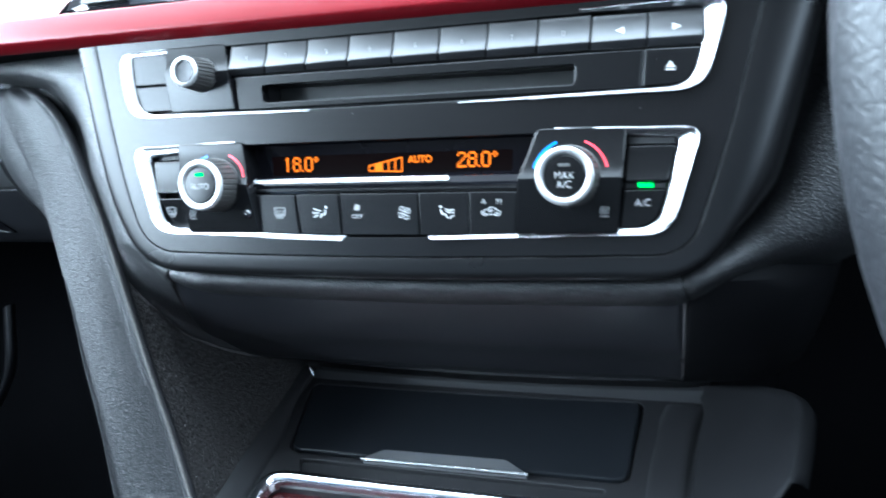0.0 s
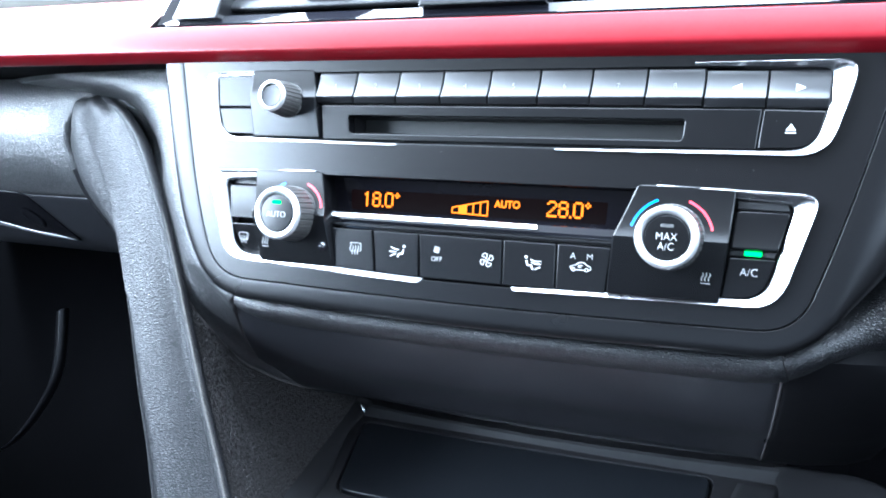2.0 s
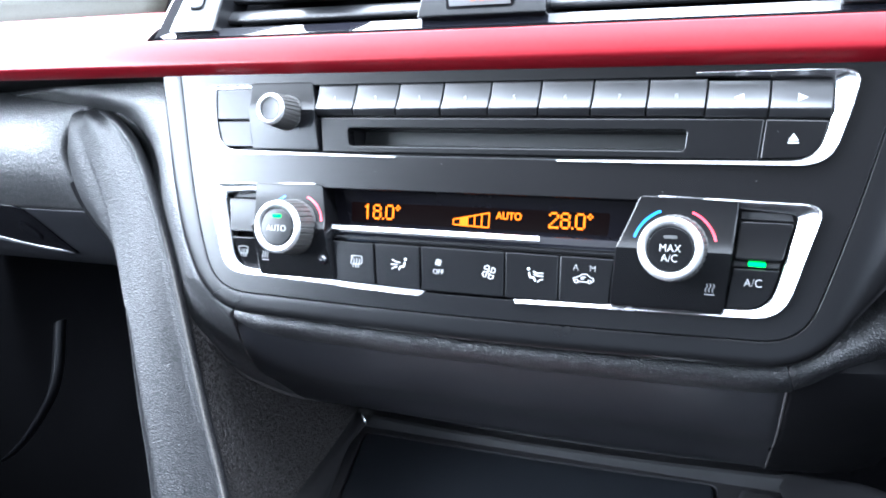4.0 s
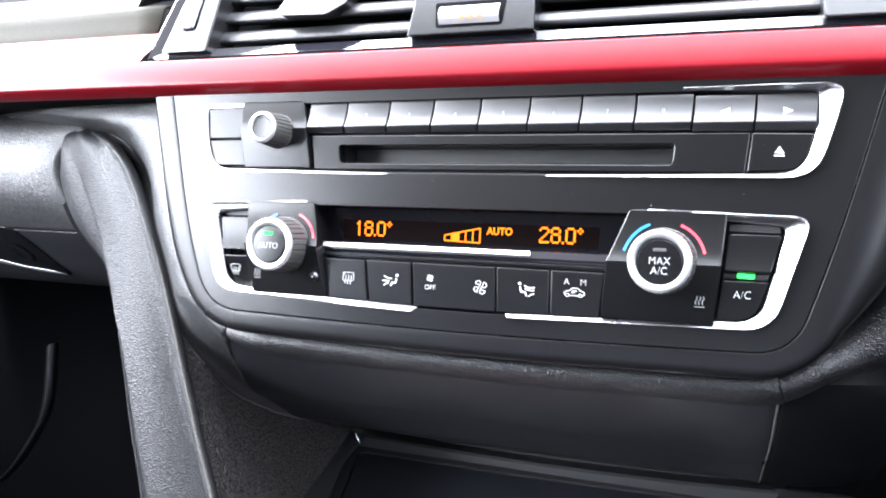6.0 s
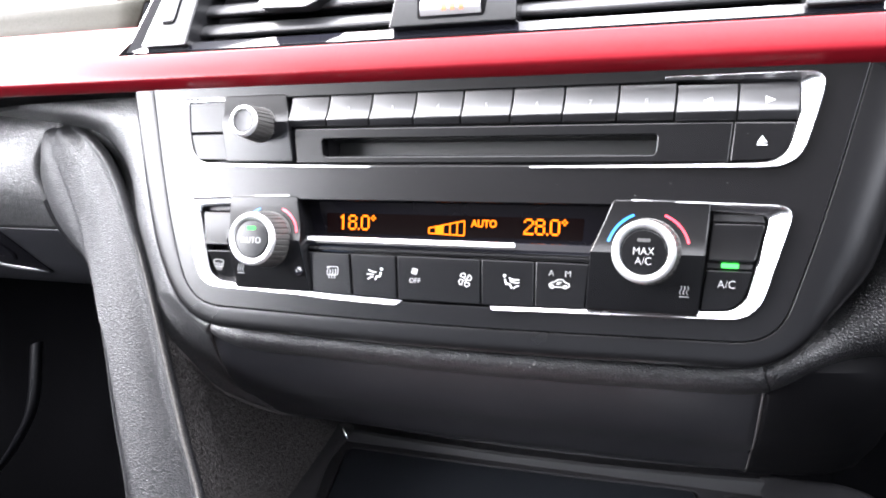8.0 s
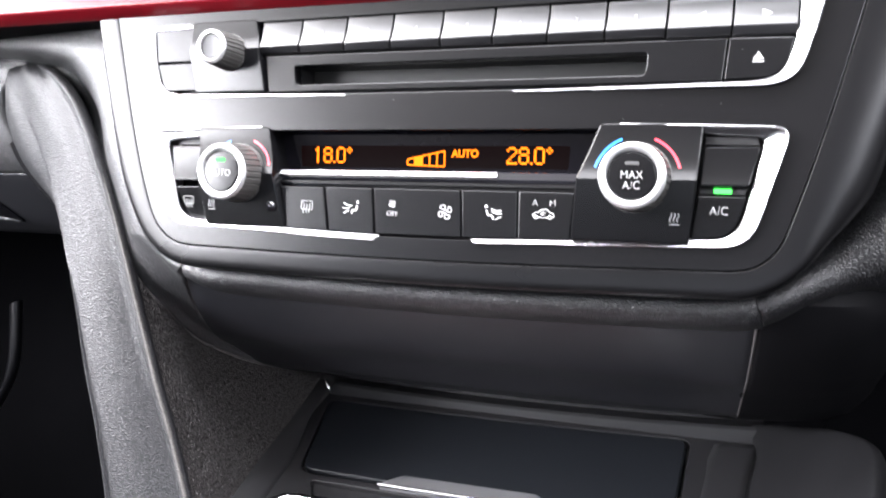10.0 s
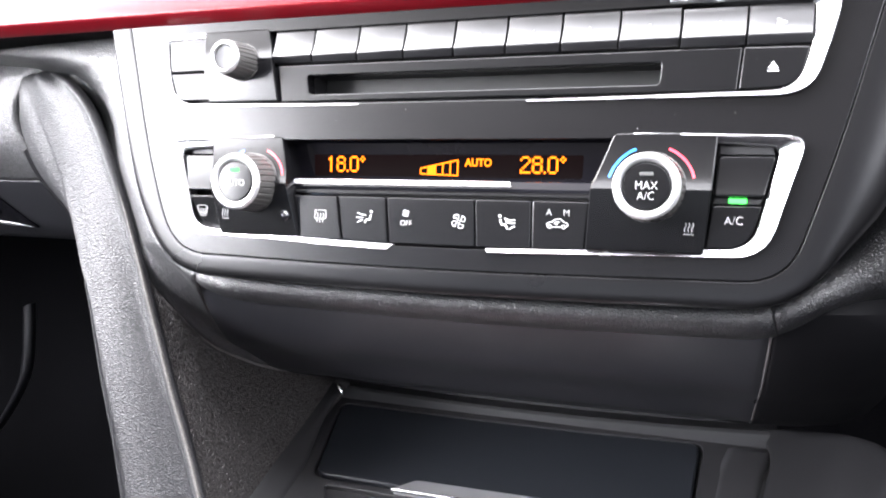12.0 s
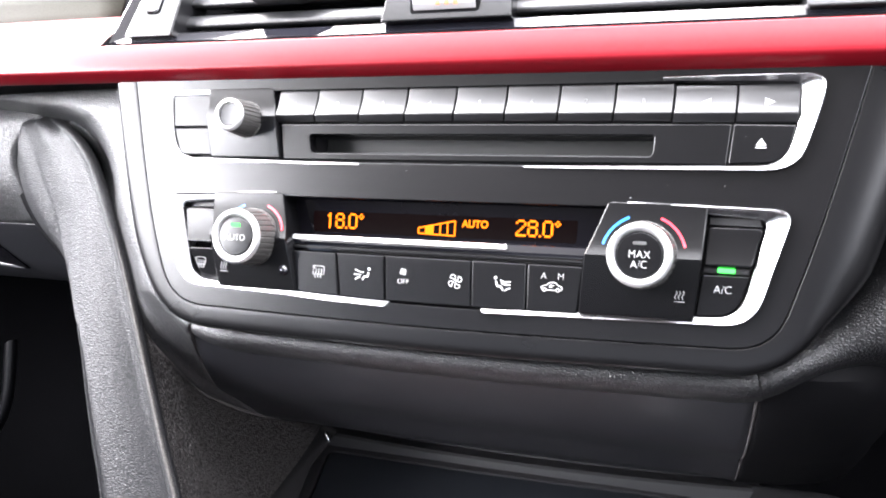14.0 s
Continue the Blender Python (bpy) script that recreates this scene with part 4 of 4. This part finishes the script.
CREST = curve([(-234.0, 43.0, 35.2), (-218.0, 30.0, 31.5), (-200.9, 22.8, 24.2), (-188.9, 21.8, 11.3), (-178.1, 21.8, -11.1), (-167.6, 22.6, -39.9), (-156.8, 24.1, -76.4), (-146.0, 24.6, -111.1), (-134.9, 25.0, -143.0), (-117.6, 22.0, -192.9), (-103.4, 17.0, -238.8)], 6)


def along(line, t):
    k = t * (len(line) - 1)
    i = min(int(k), len(line) - 2)
    return line[i].lerp(line[i + 1], k - i)


def bolster():
    rows = []
    for k in range(73):
        t = k / 72
        s, a, b = along(SEAM, t), along(FRONT, t), along(CREST, t)
        soft = max(0.0, 1 - 2.2 * t)
        tight = 1 - soft
        mid = a.lerp(b, 0.5) + Vector((0, -1.8 - 1.5 * soft, 0))
        knots = [s + Vector((1.1, -0.2, 0)), s.lerp(a, 0.5) + Vector((-3.0, -3.2, 0.4)) * soft, a + Vector((-0.9, 2.0, 0)) * tight + Vector((-4.5, 0.6, 0)) * soft, a + Vector((0.8, 0.2, 0)) * tight + Vector((5.0, -1.6, 0)) * soft, mid, b + Vector((-2.6, -0.3 + 1.5 * soft, 0))]
        row = [s + Vector((2, 90, 0)), s + Vector((0.4, 9.0, 0)), s + Vector((0.6, 1.8, 0))] + curve(knots, 4)[:-1]
        row += [b + Vector((-2.6, -0.3, 0)), b + Vector((-1.6, -1.0, 0)), b + Vector((-0.4, -1.2, 0)), b + Vector((0.6, -0.5, 0)), b + Vector((1.3, 1.2, 0)), b + Vector((1.2, 2.6, 0)), b + Vector((-0.5, 4.5, 0))]
        rows.append(row)
    return grid(rows)


thick(part("bolster", bolster(), HIDE, console, "light grey grained side bolster of the console", sharp=60), 1)

# Paler strip on the crest: wear plus the edge's highlight in its colour.
rows = []
for k in range(61):
    p = along(CREST, 0.34 + 0.66 * k / 60) + Vector((0.4, -0.5, 0))
    r = 1.05 * min(1.0, 0.25 + k / 24)
    rows.append([p + Vector((r * math.cos(2 * math.pi * j / 8), r * math.sin(2 * math.pi * j / 8), 0)) for j in range(8)])
part("worn_lit_edge", grid(rows, closed=True), WORN_LIT, console, "paler bolster edge, worn and with its highlight in the colour", sharp=60)


# upper edge of the recess's inner wall, and the joint between the skin and the storage cover
TOP = curve([(-168.0, 23.6, -44), (-165.3, 24, -52.4), (-162.4, 26.5, -61.6), (-159.2, 31.5, -69.9), (-155.5, 40, -79.7), (-155, 60, -95.3), (-152, 79, -105.4), (-142, 105, -116.6), (-126, 146, -127)], 6)
JOINT = curve([(-132.4, 26, -58.8), (-136, 32, -68.2), (-142, 48, -82), (-147, 65.5, -94), (-149, 83, -103.2), (-142.4, 104, -115.8)], 6)


def left_skin(last):
    """Skin between the rim and the bolster: a flat flank with a hollow beside the bolster's head; round the corner it rolls under and runs down into the recess as far as the joint."""
    head = [(-350, 50, 60), (-345, 44.5, 46), (-320, 38.5, 41), (-262, 37.0, 38)] + [tuple(p) for p in CREST if p.z < 34]
    zs = [p[2] for p in head][::-1]
    shape = ((0, 0, 0), (0.02, 0, 0), (0.06, 0, 0), (0.15, 0, 0), (0.34, 0.05, 0), (0.52, 0.22, 0.12), (0.66, 0.45, 0.36), (0.78, 0.72, 0.72), (0.88, 0.95, 1.0), (0.96, 1.02, 1.0), (1.06, 1.12, 1.0))
    tuck = (26, 19, 16.2, 15.2) + (15,) * 7
    turn = next(i for i in range(MARKS[last]) if FINE_EDGE[i].y < -43)
    steps = [float(i) for i in range(turn)] + [turn + (MARKS[last] - turn) * k / 40 for k in range(41)]

    def tail(e, q, b, u):
        """From the roll's outer side down to the wall's upper edge."""
        span = (b - e).length
        c1 = e + Vector((q.x * 0.55, 0.83, q.y * 0.55)) * span * 0.24
        c2 = b + (e - b) * 0.3 + Vector((0, 0.05 * span, 0))
        return e * (1 - u) ** 3 + c1 * 3 * u * (1 - u) ** 2 + c2 * 3 * u * u * (1 - u) + b * u**3

    columns = []
    for s in steps:
        i = min(int(s), len(FINE_EDGE) - 2)
        p, q = FINE_EDGE[i].lerp(FINE_EDGE[i + 1], s - i), OUTWARD[i].lerp(OUTWARD[i + 1], s - i).normalized()
        w = max(0.0, (s - turn) / (MARKS[last] - turn))
        b = Vector([float(np.interp(p.y, zs, [v[c] for v in head][::-1])) for c in range(3)])
        dip = 6.0 * ramp(p.y, -14, 14, 0, 1) * ramp(p.y, 24, 42, 1, 0)
        level = [Vector((p.x + (b.x - p.x) * f, y0 + (b.y + 2.5 - y0) * g + dip * h + 9.0 * ramp(p.y, 33, 48, 0, 1) * min(1, 4 * f), p.y)) for (f, g, h), y0 in zip(shape, tuck)]
        level = [along(curve(level, 4), k / 24) for k in range(25)]
        if w > 0:
            broad = ((0, 26), (0.3, 20), (1.3, 16.6), (3.0, 15.2), (6.0, 15.2), (8.4, 16.4), (10.2, 19.2))
            roll = [flat(p.x + q.x * d, p.y + q.y * d, y) for (d0, y0), (d1, y1) in zip(broad, ROLL) for d, y in [(d0 + (d1 - d0) * w**2, y0 + (y1 - y0) * w**2)]]
            foot = along(TOP, 0.02 + 0.855 * w) + Vector((0.2, 0.9, 0))
            down = [tail(roll[-1], q, foot, (k + 1) / 14) for k in range(14)]
            seam = [along(JOINT, 0.10 + 0.90 * (k + 1) / 14) + Vector((-1.1, 0, 0)) for k in range(14)]
            roll[5:] = [v + Vector((-d * w**3, 0, 0)) for v, d in zip(roll[5:], (1.0, 3.0))]
            down = [v.lerp(z, w**3 * (1 - ((k + 1) / 14) ** 4)) for k, (v, z) in enumerate(zip(down, seam))]
            bent = curve(roll, 2)[:-2] + [roll[-1]] + down
            bent = [along(bent, k / 24) for k in range(25)]
            level = [v.lerp(z, ramp(w, 0.0, 0.45, 0, 1)) for v, z in zip(level, bent)]
        columns.append(level)
    columns[-1] = [v + Vector((-0.5, 0, 0)) for v in columns[-1]]
    columns.append([v + Vector((-0.1, 1.0, -0.4)) for v in columns[-1]])
    columns.append([v + Vector((0.1, 3.0, -1.2)) for v in columns[-1]])
    return grid([list(row) for row in zip(*columns)])


thick(part("skin_surround", left_skin(LOW_L), SOFT, dashboard, "grey grained skin beside the centre panel", sharp=60), 1)

# inner walls of the console recess
DECK = curve([(-94, 12, -236), (-114, 20, -205), (-122, 52, -180), (-124, 92, -160), (-121, 148, -136)], 6)
RIDGE = [along(CREST, 0.511 + 0.489 * k / 20) + Vector((0.9, 0.8, 0)) for k in range(21)]


def wall():
    rows = []
    for i in range(21):
        v = i / 20
        row = []
        for k in range(17):
            u = k / 16
            p = along(TOP, u).lerp(along(DECK, u), v)
            straight = along(TOP, 0).lerp(along(DECK, 0), v)
            q = p + (RIDGE[i] - straight) * (1 - u) ** 2
            row.append(q)
        rows.append(row)
    return grid(rows)


thick(part("inner_wall", wall(), FINE, console, "dark grained inner wall of the console recess", sharp=60), 1)
# on the driver's side a groove, then a wall that rises and bends forward along its crest
GROOVE = curve([(113, 141.5, -137), (109.5, 130, -143), (107.0, 118.7, -148.9), (104.5, 92, -160.8), (103, 55, -178), (104, 8, -200)], 6)
BROW = curve([(106.5, 146, -130.0), (115, 140, -127.4), (126, 129, -124.6), (140, 113, -120.8), (149.5, 97, -121.4), (148.5, 78, -129.5), (142.5, 50, -143.5)], 5)
rows = []
for k in range(17):
    f = k / 16
    rows.append([along(GROOVE, j / 30).lerp(along(BROW, j / 30), f) + Vector((-3, 2.5, -2)) * math.sin(math.pi * f) for j in range(31)])
rows += [[along(BROW, j / 30) + Vector(d) for j in range(31)] for d in ((0.8, 0.8, 0.2), (2.4, 2.8, -0.6), (5.0, 8.0, -3.0), (9.0, 22.0, -10.0))]
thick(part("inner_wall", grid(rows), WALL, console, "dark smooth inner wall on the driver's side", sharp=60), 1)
rows = [[along(GROOVE, 0.04 + 0.96 * j / 24) + Vector((d[0], d[1], d[2] * (ramp(j, 0, 9, 0.1, 1) if d[2] > 0 else 1))) for j in range(25)] for d in ((-22, 1.0, -1.2), (-18, 0.0, -0.05), (-13, -0.2, 0.25), (-8, -0.4, 0.8), (-5.5, -0.4, 1.0), (-4, -0.2, 0.8), (-2.6, 0.4, -0.4), (-1.6, 1.0, -2.4))]
thick(part("side_rail", grid(rows), DARK, console, "low rounded rail beside the tray lid", sharp=60), 1)

# Thin tube whose pale colour draws the highlight on the wall's edge.
rows = []
for k in range(41):
    p = along(TOP, 0.05 + 0.85 * k / 40) + Vector((0.4, -0.9, 0.5))
    rows.append([p + Vector((0.8 * math.cos(2 * math.pi * j / 8), 0.8 * math.sin(2 * math.pi * j / 8), 0.4 * math.sin(2 * math.pi * j / 8))) for j in range(8)])
part("wall_edge", grid(rows, closed=True), SEAM_EDGE, console, "thin inner wall edge with its highlight in the colour", sharp=60)

# smooth cover from the skin roll down to the tray, in two pieces with a joint between
SWEEP = JOINT + curve([(-142.4, 104, -115.8), (-135, 121, -120.6), (-127, 138, -123.4)], 6)[1:]


def cover_end(f):
    """The cover's end towards the driver, rounded at its lower corner."""
    return 102.5 - 4.0 * f - 2.0 * f**4 - 9.0 * f**14


def bow(x):
    """The lower dashboard sags a little in the middle."""
    return 2.4 * ((x + 15) / 105) ** 2 - 2.4


def covered(line):
    """A row across the cover at each step of its left edge, the edge turned into a joint."""
    rows = []
    for k, p in enumerate(line):
        f = k / (len(line) - 1)
        right = cover_end(f)
        row = [p + Vector((0.9, 4.0, -2.0)), p + Vector((1.1, 0.9, -0.4)), p + Vector((1.9, 0.1, 0))]
        row += [Vector((x, p.y + 0.6 * math.sin(math.pi * u), p.z + bow(x) * f**3)) for u in (0.04, 0.12, 0.25, 0.4, 0.55, 0.7, 0.85, 0.95, 0.985) for x in [p.x + (right - p.x) * u]]
        row += [Vector((right - 0.5, p.y + 0.8, p.z - 0.4)), Vector((right, p.y + 3.0, p.z - 1.5))]
        rows.append(row)
    rows.append([p + Vector((0, 1.2, -0.9)) for p in rows[-1]])
    rows.append([p + Vector((0, 5.0, -1.0)) for p in rows[-1]])
    return rows


thick(part("storage_cover", grid(covered(SWEEP)), SMOOTH, console, "smooth dark cover above the console tray", sharp=60), 0.6)
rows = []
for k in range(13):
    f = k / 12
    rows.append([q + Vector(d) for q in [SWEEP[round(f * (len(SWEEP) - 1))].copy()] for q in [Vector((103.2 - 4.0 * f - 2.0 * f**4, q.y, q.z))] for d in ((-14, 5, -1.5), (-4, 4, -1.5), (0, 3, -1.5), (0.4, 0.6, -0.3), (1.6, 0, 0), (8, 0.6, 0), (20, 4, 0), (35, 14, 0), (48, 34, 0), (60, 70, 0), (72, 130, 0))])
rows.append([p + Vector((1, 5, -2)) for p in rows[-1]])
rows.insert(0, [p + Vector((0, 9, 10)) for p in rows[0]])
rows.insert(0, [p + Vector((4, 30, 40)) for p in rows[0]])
thick(part("side_panel", grid(rows), SHADED, dashboard, "smooth panel beside the storage cover, deep shade in its colour", sharp=60), 1)
edge = [Vector((x, SWEEP[-1].y + 0.4, SWEEP[-1].z + bow(x) - 0.1)) for x in [-112 + 190 * k / 30 for k in range(31)]]
edge += [Vector((cover_end(f) - 0.1, q.y + 0.3, q.z)) for k in range(41) for f in [1 - k / 40] for q in [along(SWEEP, f)]]
rows = [[q + Vector((0.55 * math.cos(2 * math.pi * j / 8), 0.55 * math.sin(2 * math.pi * j / 8), 0.4 * math.sin(2 * math.pi * j / 8))) for j in range(8)] for q in edge]
part("cover_edge", grid(rows, closed=True), SEAM_EDGE, console, "thin storage cover edge with its highlight in the colour", sharp=60)
rows = [[p + Vector((1.3 + 0.35 * math.cos(2 * math.pi * j / 8), 0.2 + 0.35 * math.sin(2 * math.pi * j / 8), 0)) for j in range(8)] for p in JOINT]
part("cover_edge", grid(rows, closed=True), SEAM_EDGE, console, "thin storage cover edge with its highlight in the colour", sharp=60)

# ------------------------------------------------------------ console tray, lid and chrome frame
SLOPE = math.atan(0.45)
SA, CA = math.sin(SLOPE), math.cos(SLOPE)


def deck(u, v, w):
    """A place on the console deck: u across, v back from the lid's rear edge (minus: towards the seats), w below the surface."""
    return Vector((u, 137 + v * CA + w * SA, -140.6 + v * SA - w * CA))


bm = slab(rounded([(-124, 7), (84, 7), (82, -80, 4), (-114, -80, 4)]), 3.2, 12, 0, place=deck)
grid([[Vector((x, y, z + bow(x))) for x in (-128, -100, -60, -20, 20, 60, 94, 112)] for y, z in ((152, -123), (152.5, -129.4), (147, -130.2), (144.2, -130.8), (143.2, -132.2), (143.3, -136), (143.8, -142))], bm)
HOLE = rounded([(-119.0, 2.8, 7), (-75, 2.4), (-30, 2.4), (25, 3.2), (79.0, 5.2, 7), (75.8, -56.4, 8), (-107.6, -57.0, 8)])
FRAME = rounded([(-113.0, -72.6, 17), (66, -73.0, 16), (62, -196, 20), (-109, -196, 20)], n=8)
slab(rounded([(-140, 8), (112, 8), (108, -215), (-140, -215)]), 0.4, 6, 0.5, holes=(HOLE, rounded([(-98, -61.0, 3), (66, -61.4, 3), (60, -71.6, 2), (-92, -71.6, 2)]), grown(FRAME, -3)), place=deck, bm=bm)
part("deck", bm, DARK, console, "dark plastic console deck around the tray lid")
strip_line = curve([(-121, 144, -129), (-124.5, 118, -143), (-127.5, 91, -156), (-126, 46, -177), (-118, 16, -194)], 6)
rows = [[p + Vector((d[0] if d[0] < 3 else 3 + (d[0] - 3) * g, d[1], d[2] if d[0] < 3 else d[2] * g)) for p in strip_line for g in [ramp(p.y, 85, 128, 1, 0.12)]] for d in ((-6.5, 0, 3.6), (-5.6, 0, 1.6), (-4.6, -0.2, 0.9), (-1.5, -0.4, 0.8), (2.4, -0.5, 0.3), (5.4, -0.5, -0.9), (8.0, -0.4, -2.6), (10.5, -0.2, -4.4), (13.5, 0.4, -6.2))]
thick(part("rail", grid(rows), DARK, console, "dark raised rail along the console deck", sharp=60), 1)
# Added chrome bead: the glint on the rail's corner, given a shape.
bm = bmesh.new()
bmesh.ops.create_uvsphere(bm, u_segments=16, v_segments=10, radius=1)
for v in bm.verts:
    v.co = Vector((-117.2 + v.co.x * 1.0 - v.co.z * 1.6, 134.0 + v.co.y * 1.2, -131.0 + v.co.z * 3.2))
part("rail_glint", bm, CHROME, console, "chrome bead in place of the glint on the rail's end", sharp=60)
lid = thing("tray_lid", (-20, 110, -155), "smooth black sliding tray lid with a chrome lip", "tray lid")
part("cover", slab(rounded([(-117.2, 1.2, 6), (-75, 0.8), (-30, 0.8), (25, 1.6), (77.2, 3.6, 6), (74.2, -54.8, 7), (-106.0, -55.4, 7)]), -0.6, 4, 0.9, place=deck), LID, lid)
raised = lambda u, v, w: deck(u, v, w - 0.6 - 0.20 * max(0.0, -48 - v))
bm = slab(rounded([(-60.8, -60.6, 1), (-52.0, -50.6, 2), (14.0, -49.6, 2), (27.2, -60.0, 1)]), -0.6, 3, 0.4, place=raised)
part("lip", bm, LIP, lid, "grey finger lip")
rows = []
for k in range(9):
    a = radians(-60 + 210 * k / 8)
    rows.append([deck(u, -60.6 + 0.007 * (u + 60) - 0.9 * math.cos(a), -3.0 - 1.1 * math.sin(a)) for u in (-61.0, -40, -18, 5, 27.4)])
part("chrome_edge", grid(rows), CHROME, lid, "bright chrome edge", sharp=60)

chrome = thing("gear_console_frame", (-20, 60, -175), "polished chrome frame around the red gear console", "console trim")
bm = bmesh.new()
sections = []
for d, w in ((0, 2), (0, -1.0), (-0.8, -2.6), (-2.4, -3.4), (-4.4, -3.0), (-5.8, -1.6), (-6.4, 0.6), (-6.4, 5.0)):
    sections.append([deck(p.x, p.y, w) for p in grown(FRAME, d)])
grid(sections, bm, closed=True)
part("frame", bm, CHROME, chrome, sharp=60)
part("inlay", slab(grown(FRAME, -6.2), 7.0, 12, 0.0, place=deck), INLAY, chrome, "dark red inlay")

cap = thing("chrome_end_cap", (-138, 0, -176), "small bright chrome cap at the bolster's foot", "console trim")
bm = bmesh.new()
bmesh.ops.create_uvsphere(bm, u_segments=32, v_segments=18, radius=1)
for v in bm.verts:
    v.co = Vector((-139 + v.co.x * 11, 16 + v.co.y * 7, -175 + v.co.z * 7 - v.co.x * 2))
part("cap", bm, CHROME, cap, sharp=60)

# ------------------------------------------------------------ passenger dashboard, glovebox and footwell
PAD = curve([(104, 49), (64, 47.5), (48, 45), (41, 39), (36.5, 28), (35, 15), (38, 2), (44, -8), (52, -18)], 5)


def seam_x(z):
    """The joint between the glovebox pad and the bolster."""
    return float(np.interp(z, [p.z for p in SEAM[:40]][::-1], [p.x for p in SEAM[:40]][::-1])) + 0.8 + max(0.0, z - 39) * 0.5


def pad_row(y, z):
    s = seam_x(z)
    lag, pout = 0.00012, max(0.0, 1 - abs(z - 15) / 40)
    return [Vector((s - d, y + (12.0, 3.0, 0.8, 0, 0, 0, 0, 0, 0)[k] + lag * d * d - 4.0 * pout * min(1, d / 60), z)) for k, d in enumerate((1.2, 1.5, 2.0, 3.4, 25, 60, 110, 200, 440))]


bm = grid([pad_row(p.x, p.y) for p in PAD])
thick(part("passenger_pad", bm, SOFT, dashboard, "grey grained pad of the passenger dashboard", sharp=60), 1.5)
LOWER = [(v.x, v.y) for v in curve([(52, -18), (56, -22), (66, -30), (80, -40.5), (94, -48), (108, -51), (150, -52), (330, -55)], 4)]
bm = grid([pad_row(y, z) for y, z in LOWER])
rows = [[p + Vector((-6.0, 3.2, 0)), p + Vector((-3.0, 2.6, 0)), p + Vector((1.2, 3.0, 0))] for p in SEAM[:34]]
thick(part("seam", grid(rows), VOID, dashboard, "black joint beside the bolster", sharp=60), 0.5)
glove = thing("glovebox", (-330, 90, -50), "dark smooth glovebox front with a black pull handle", "glovebox")
thick(part("front", bm, SMOOTH, glove, sharp=60), 1.5)


def tilted(u, v, w):
    """On the glovebox front, which falls back towards its lower edge."""
    return Vector((u, 66 + (-30 - v) * 1.32 + w * 0.6 + 0.00012 * (u + 252) ** 2, v))


handle = part("handle", slab(rounded([(-430, -15.5), (-296, -17.6, 7), (-287, -44.5, 3), (-309, -44, 8), (-349, -38.6, 8), (-430, -36)]), -3.5, 3, 0.8, place=tilted), HANDLE, glove, "glossy black pull handle")
part("finger_ledge", slab(rounded([(-430, -33.0), (-349, -35.4, 8), (-318, -40.6, 5), (-297, -42.6), (-290, -44.2), (-309, -43.6, 8), (-349, -38.2, 8), (-430, -35.8)]), -4.6, 0, 0.5, place=tilted), LIP, handle, "grey finger ledge")
bm = lathe([(6.5, 2), (6.5, -2.5), (5.4, -3.4), (4.4, -3.0), (2.0, -2.6), (0.4, -2.6)], 0, 0, 32)
for v in bm.verts:
    v.co = tilted(-308 + v.co.x, -32.4 + v.co.z * 0.8, v.co.y - 2.5)
lock = part("lock", bm, HANDLE, handle, "dull metal lock barrel")

# footwell: side wall of the tunnel, toe board and a curved sill
bm = grid([[Vector((x, y, z)) for x, y in ((-700, 330), (-320, 330), (-230, 300), (-190, 180))] for z in (60, -70, -200, -420)])
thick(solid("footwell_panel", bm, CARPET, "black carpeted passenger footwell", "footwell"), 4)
bm = grid([[Vector((x, y, z)) for x, y in ((100, 200), (160, 330), (320, 330), (700, 330))] for z in (-40, -120, -200, -420)])
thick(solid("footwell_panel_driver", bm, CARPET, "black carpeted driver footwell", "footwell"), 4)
ARC = curve([(-478, 250, -120), (-480, 250, -170), (-492, 250, -200), (-521, 250, -238), (-556, 250, -262), (-640, 250, -290)], 6)
rows = [[p + Vector((5.0 * math.cos(a), 5.0 * math.sin(a), 2.5 * math.cos(a))) for a in [2 * math.pi * k / 16 for k in range(16)]] for p in ARC]
solid("footwell_trim", grid(rows, closed=True), SILL, "dark curved plastic trim in the footwell", "footwell", sharp=60)

# ------------------------------------------------------------ steering wheel
wheel = thing("steering_wheel", (335, -112, 13), "grey leather-wrapped steering wheel rim", "steering wheel")
R0, r0 = 188, 15.5
bm = bmesh.new()
rows = []
for k in range(96):
    a = 2 * math.pi * k / 96
    c = Vector((math.cos(a), 0, math.sin(a)))
    rows.append([Vector((335.5, -112, 13)) + c * R0 + (c * math.cos(2 * math.pi * j / 20) * r0 + Vector((0, 1, 0)) * math.sin(2 * math.pi * j / 20) * r0 * 1.15) for j in range(20)])
grid(rows + rows[:1], bm, closed=True)
bmesh.ops.remove_doubles(bm, verts=bm.verts, dist=0.01)
part("rim", bm, WHEEL, wheel, sharp=60)

# ------------------------------------------------------------ dust
bm = bmesh.new()
for x, z, r in ((87, 5.2, 0.30), (69, 5.0, 0.18), (-24, 8.2, 0.22), (57.4, 0.6, 0.35), (92.6, 21.4, 0.16), (30, 4.2, 0.12), (-52, 4.6, 0.12), (104, -41.6, 0.14)):
    lump = bmesh.ops.create_icosphere(bm, subdivisions=1, radius=r * 0.45)["verts"]
    bmesh.ops.translate(bm, vec=(x, -0.05 if z != 21.4 else -0.55, z), verts=lump)
solid("dust", bm, PRINT, "pale dust specks on the panel", "dust", kind="stuff")
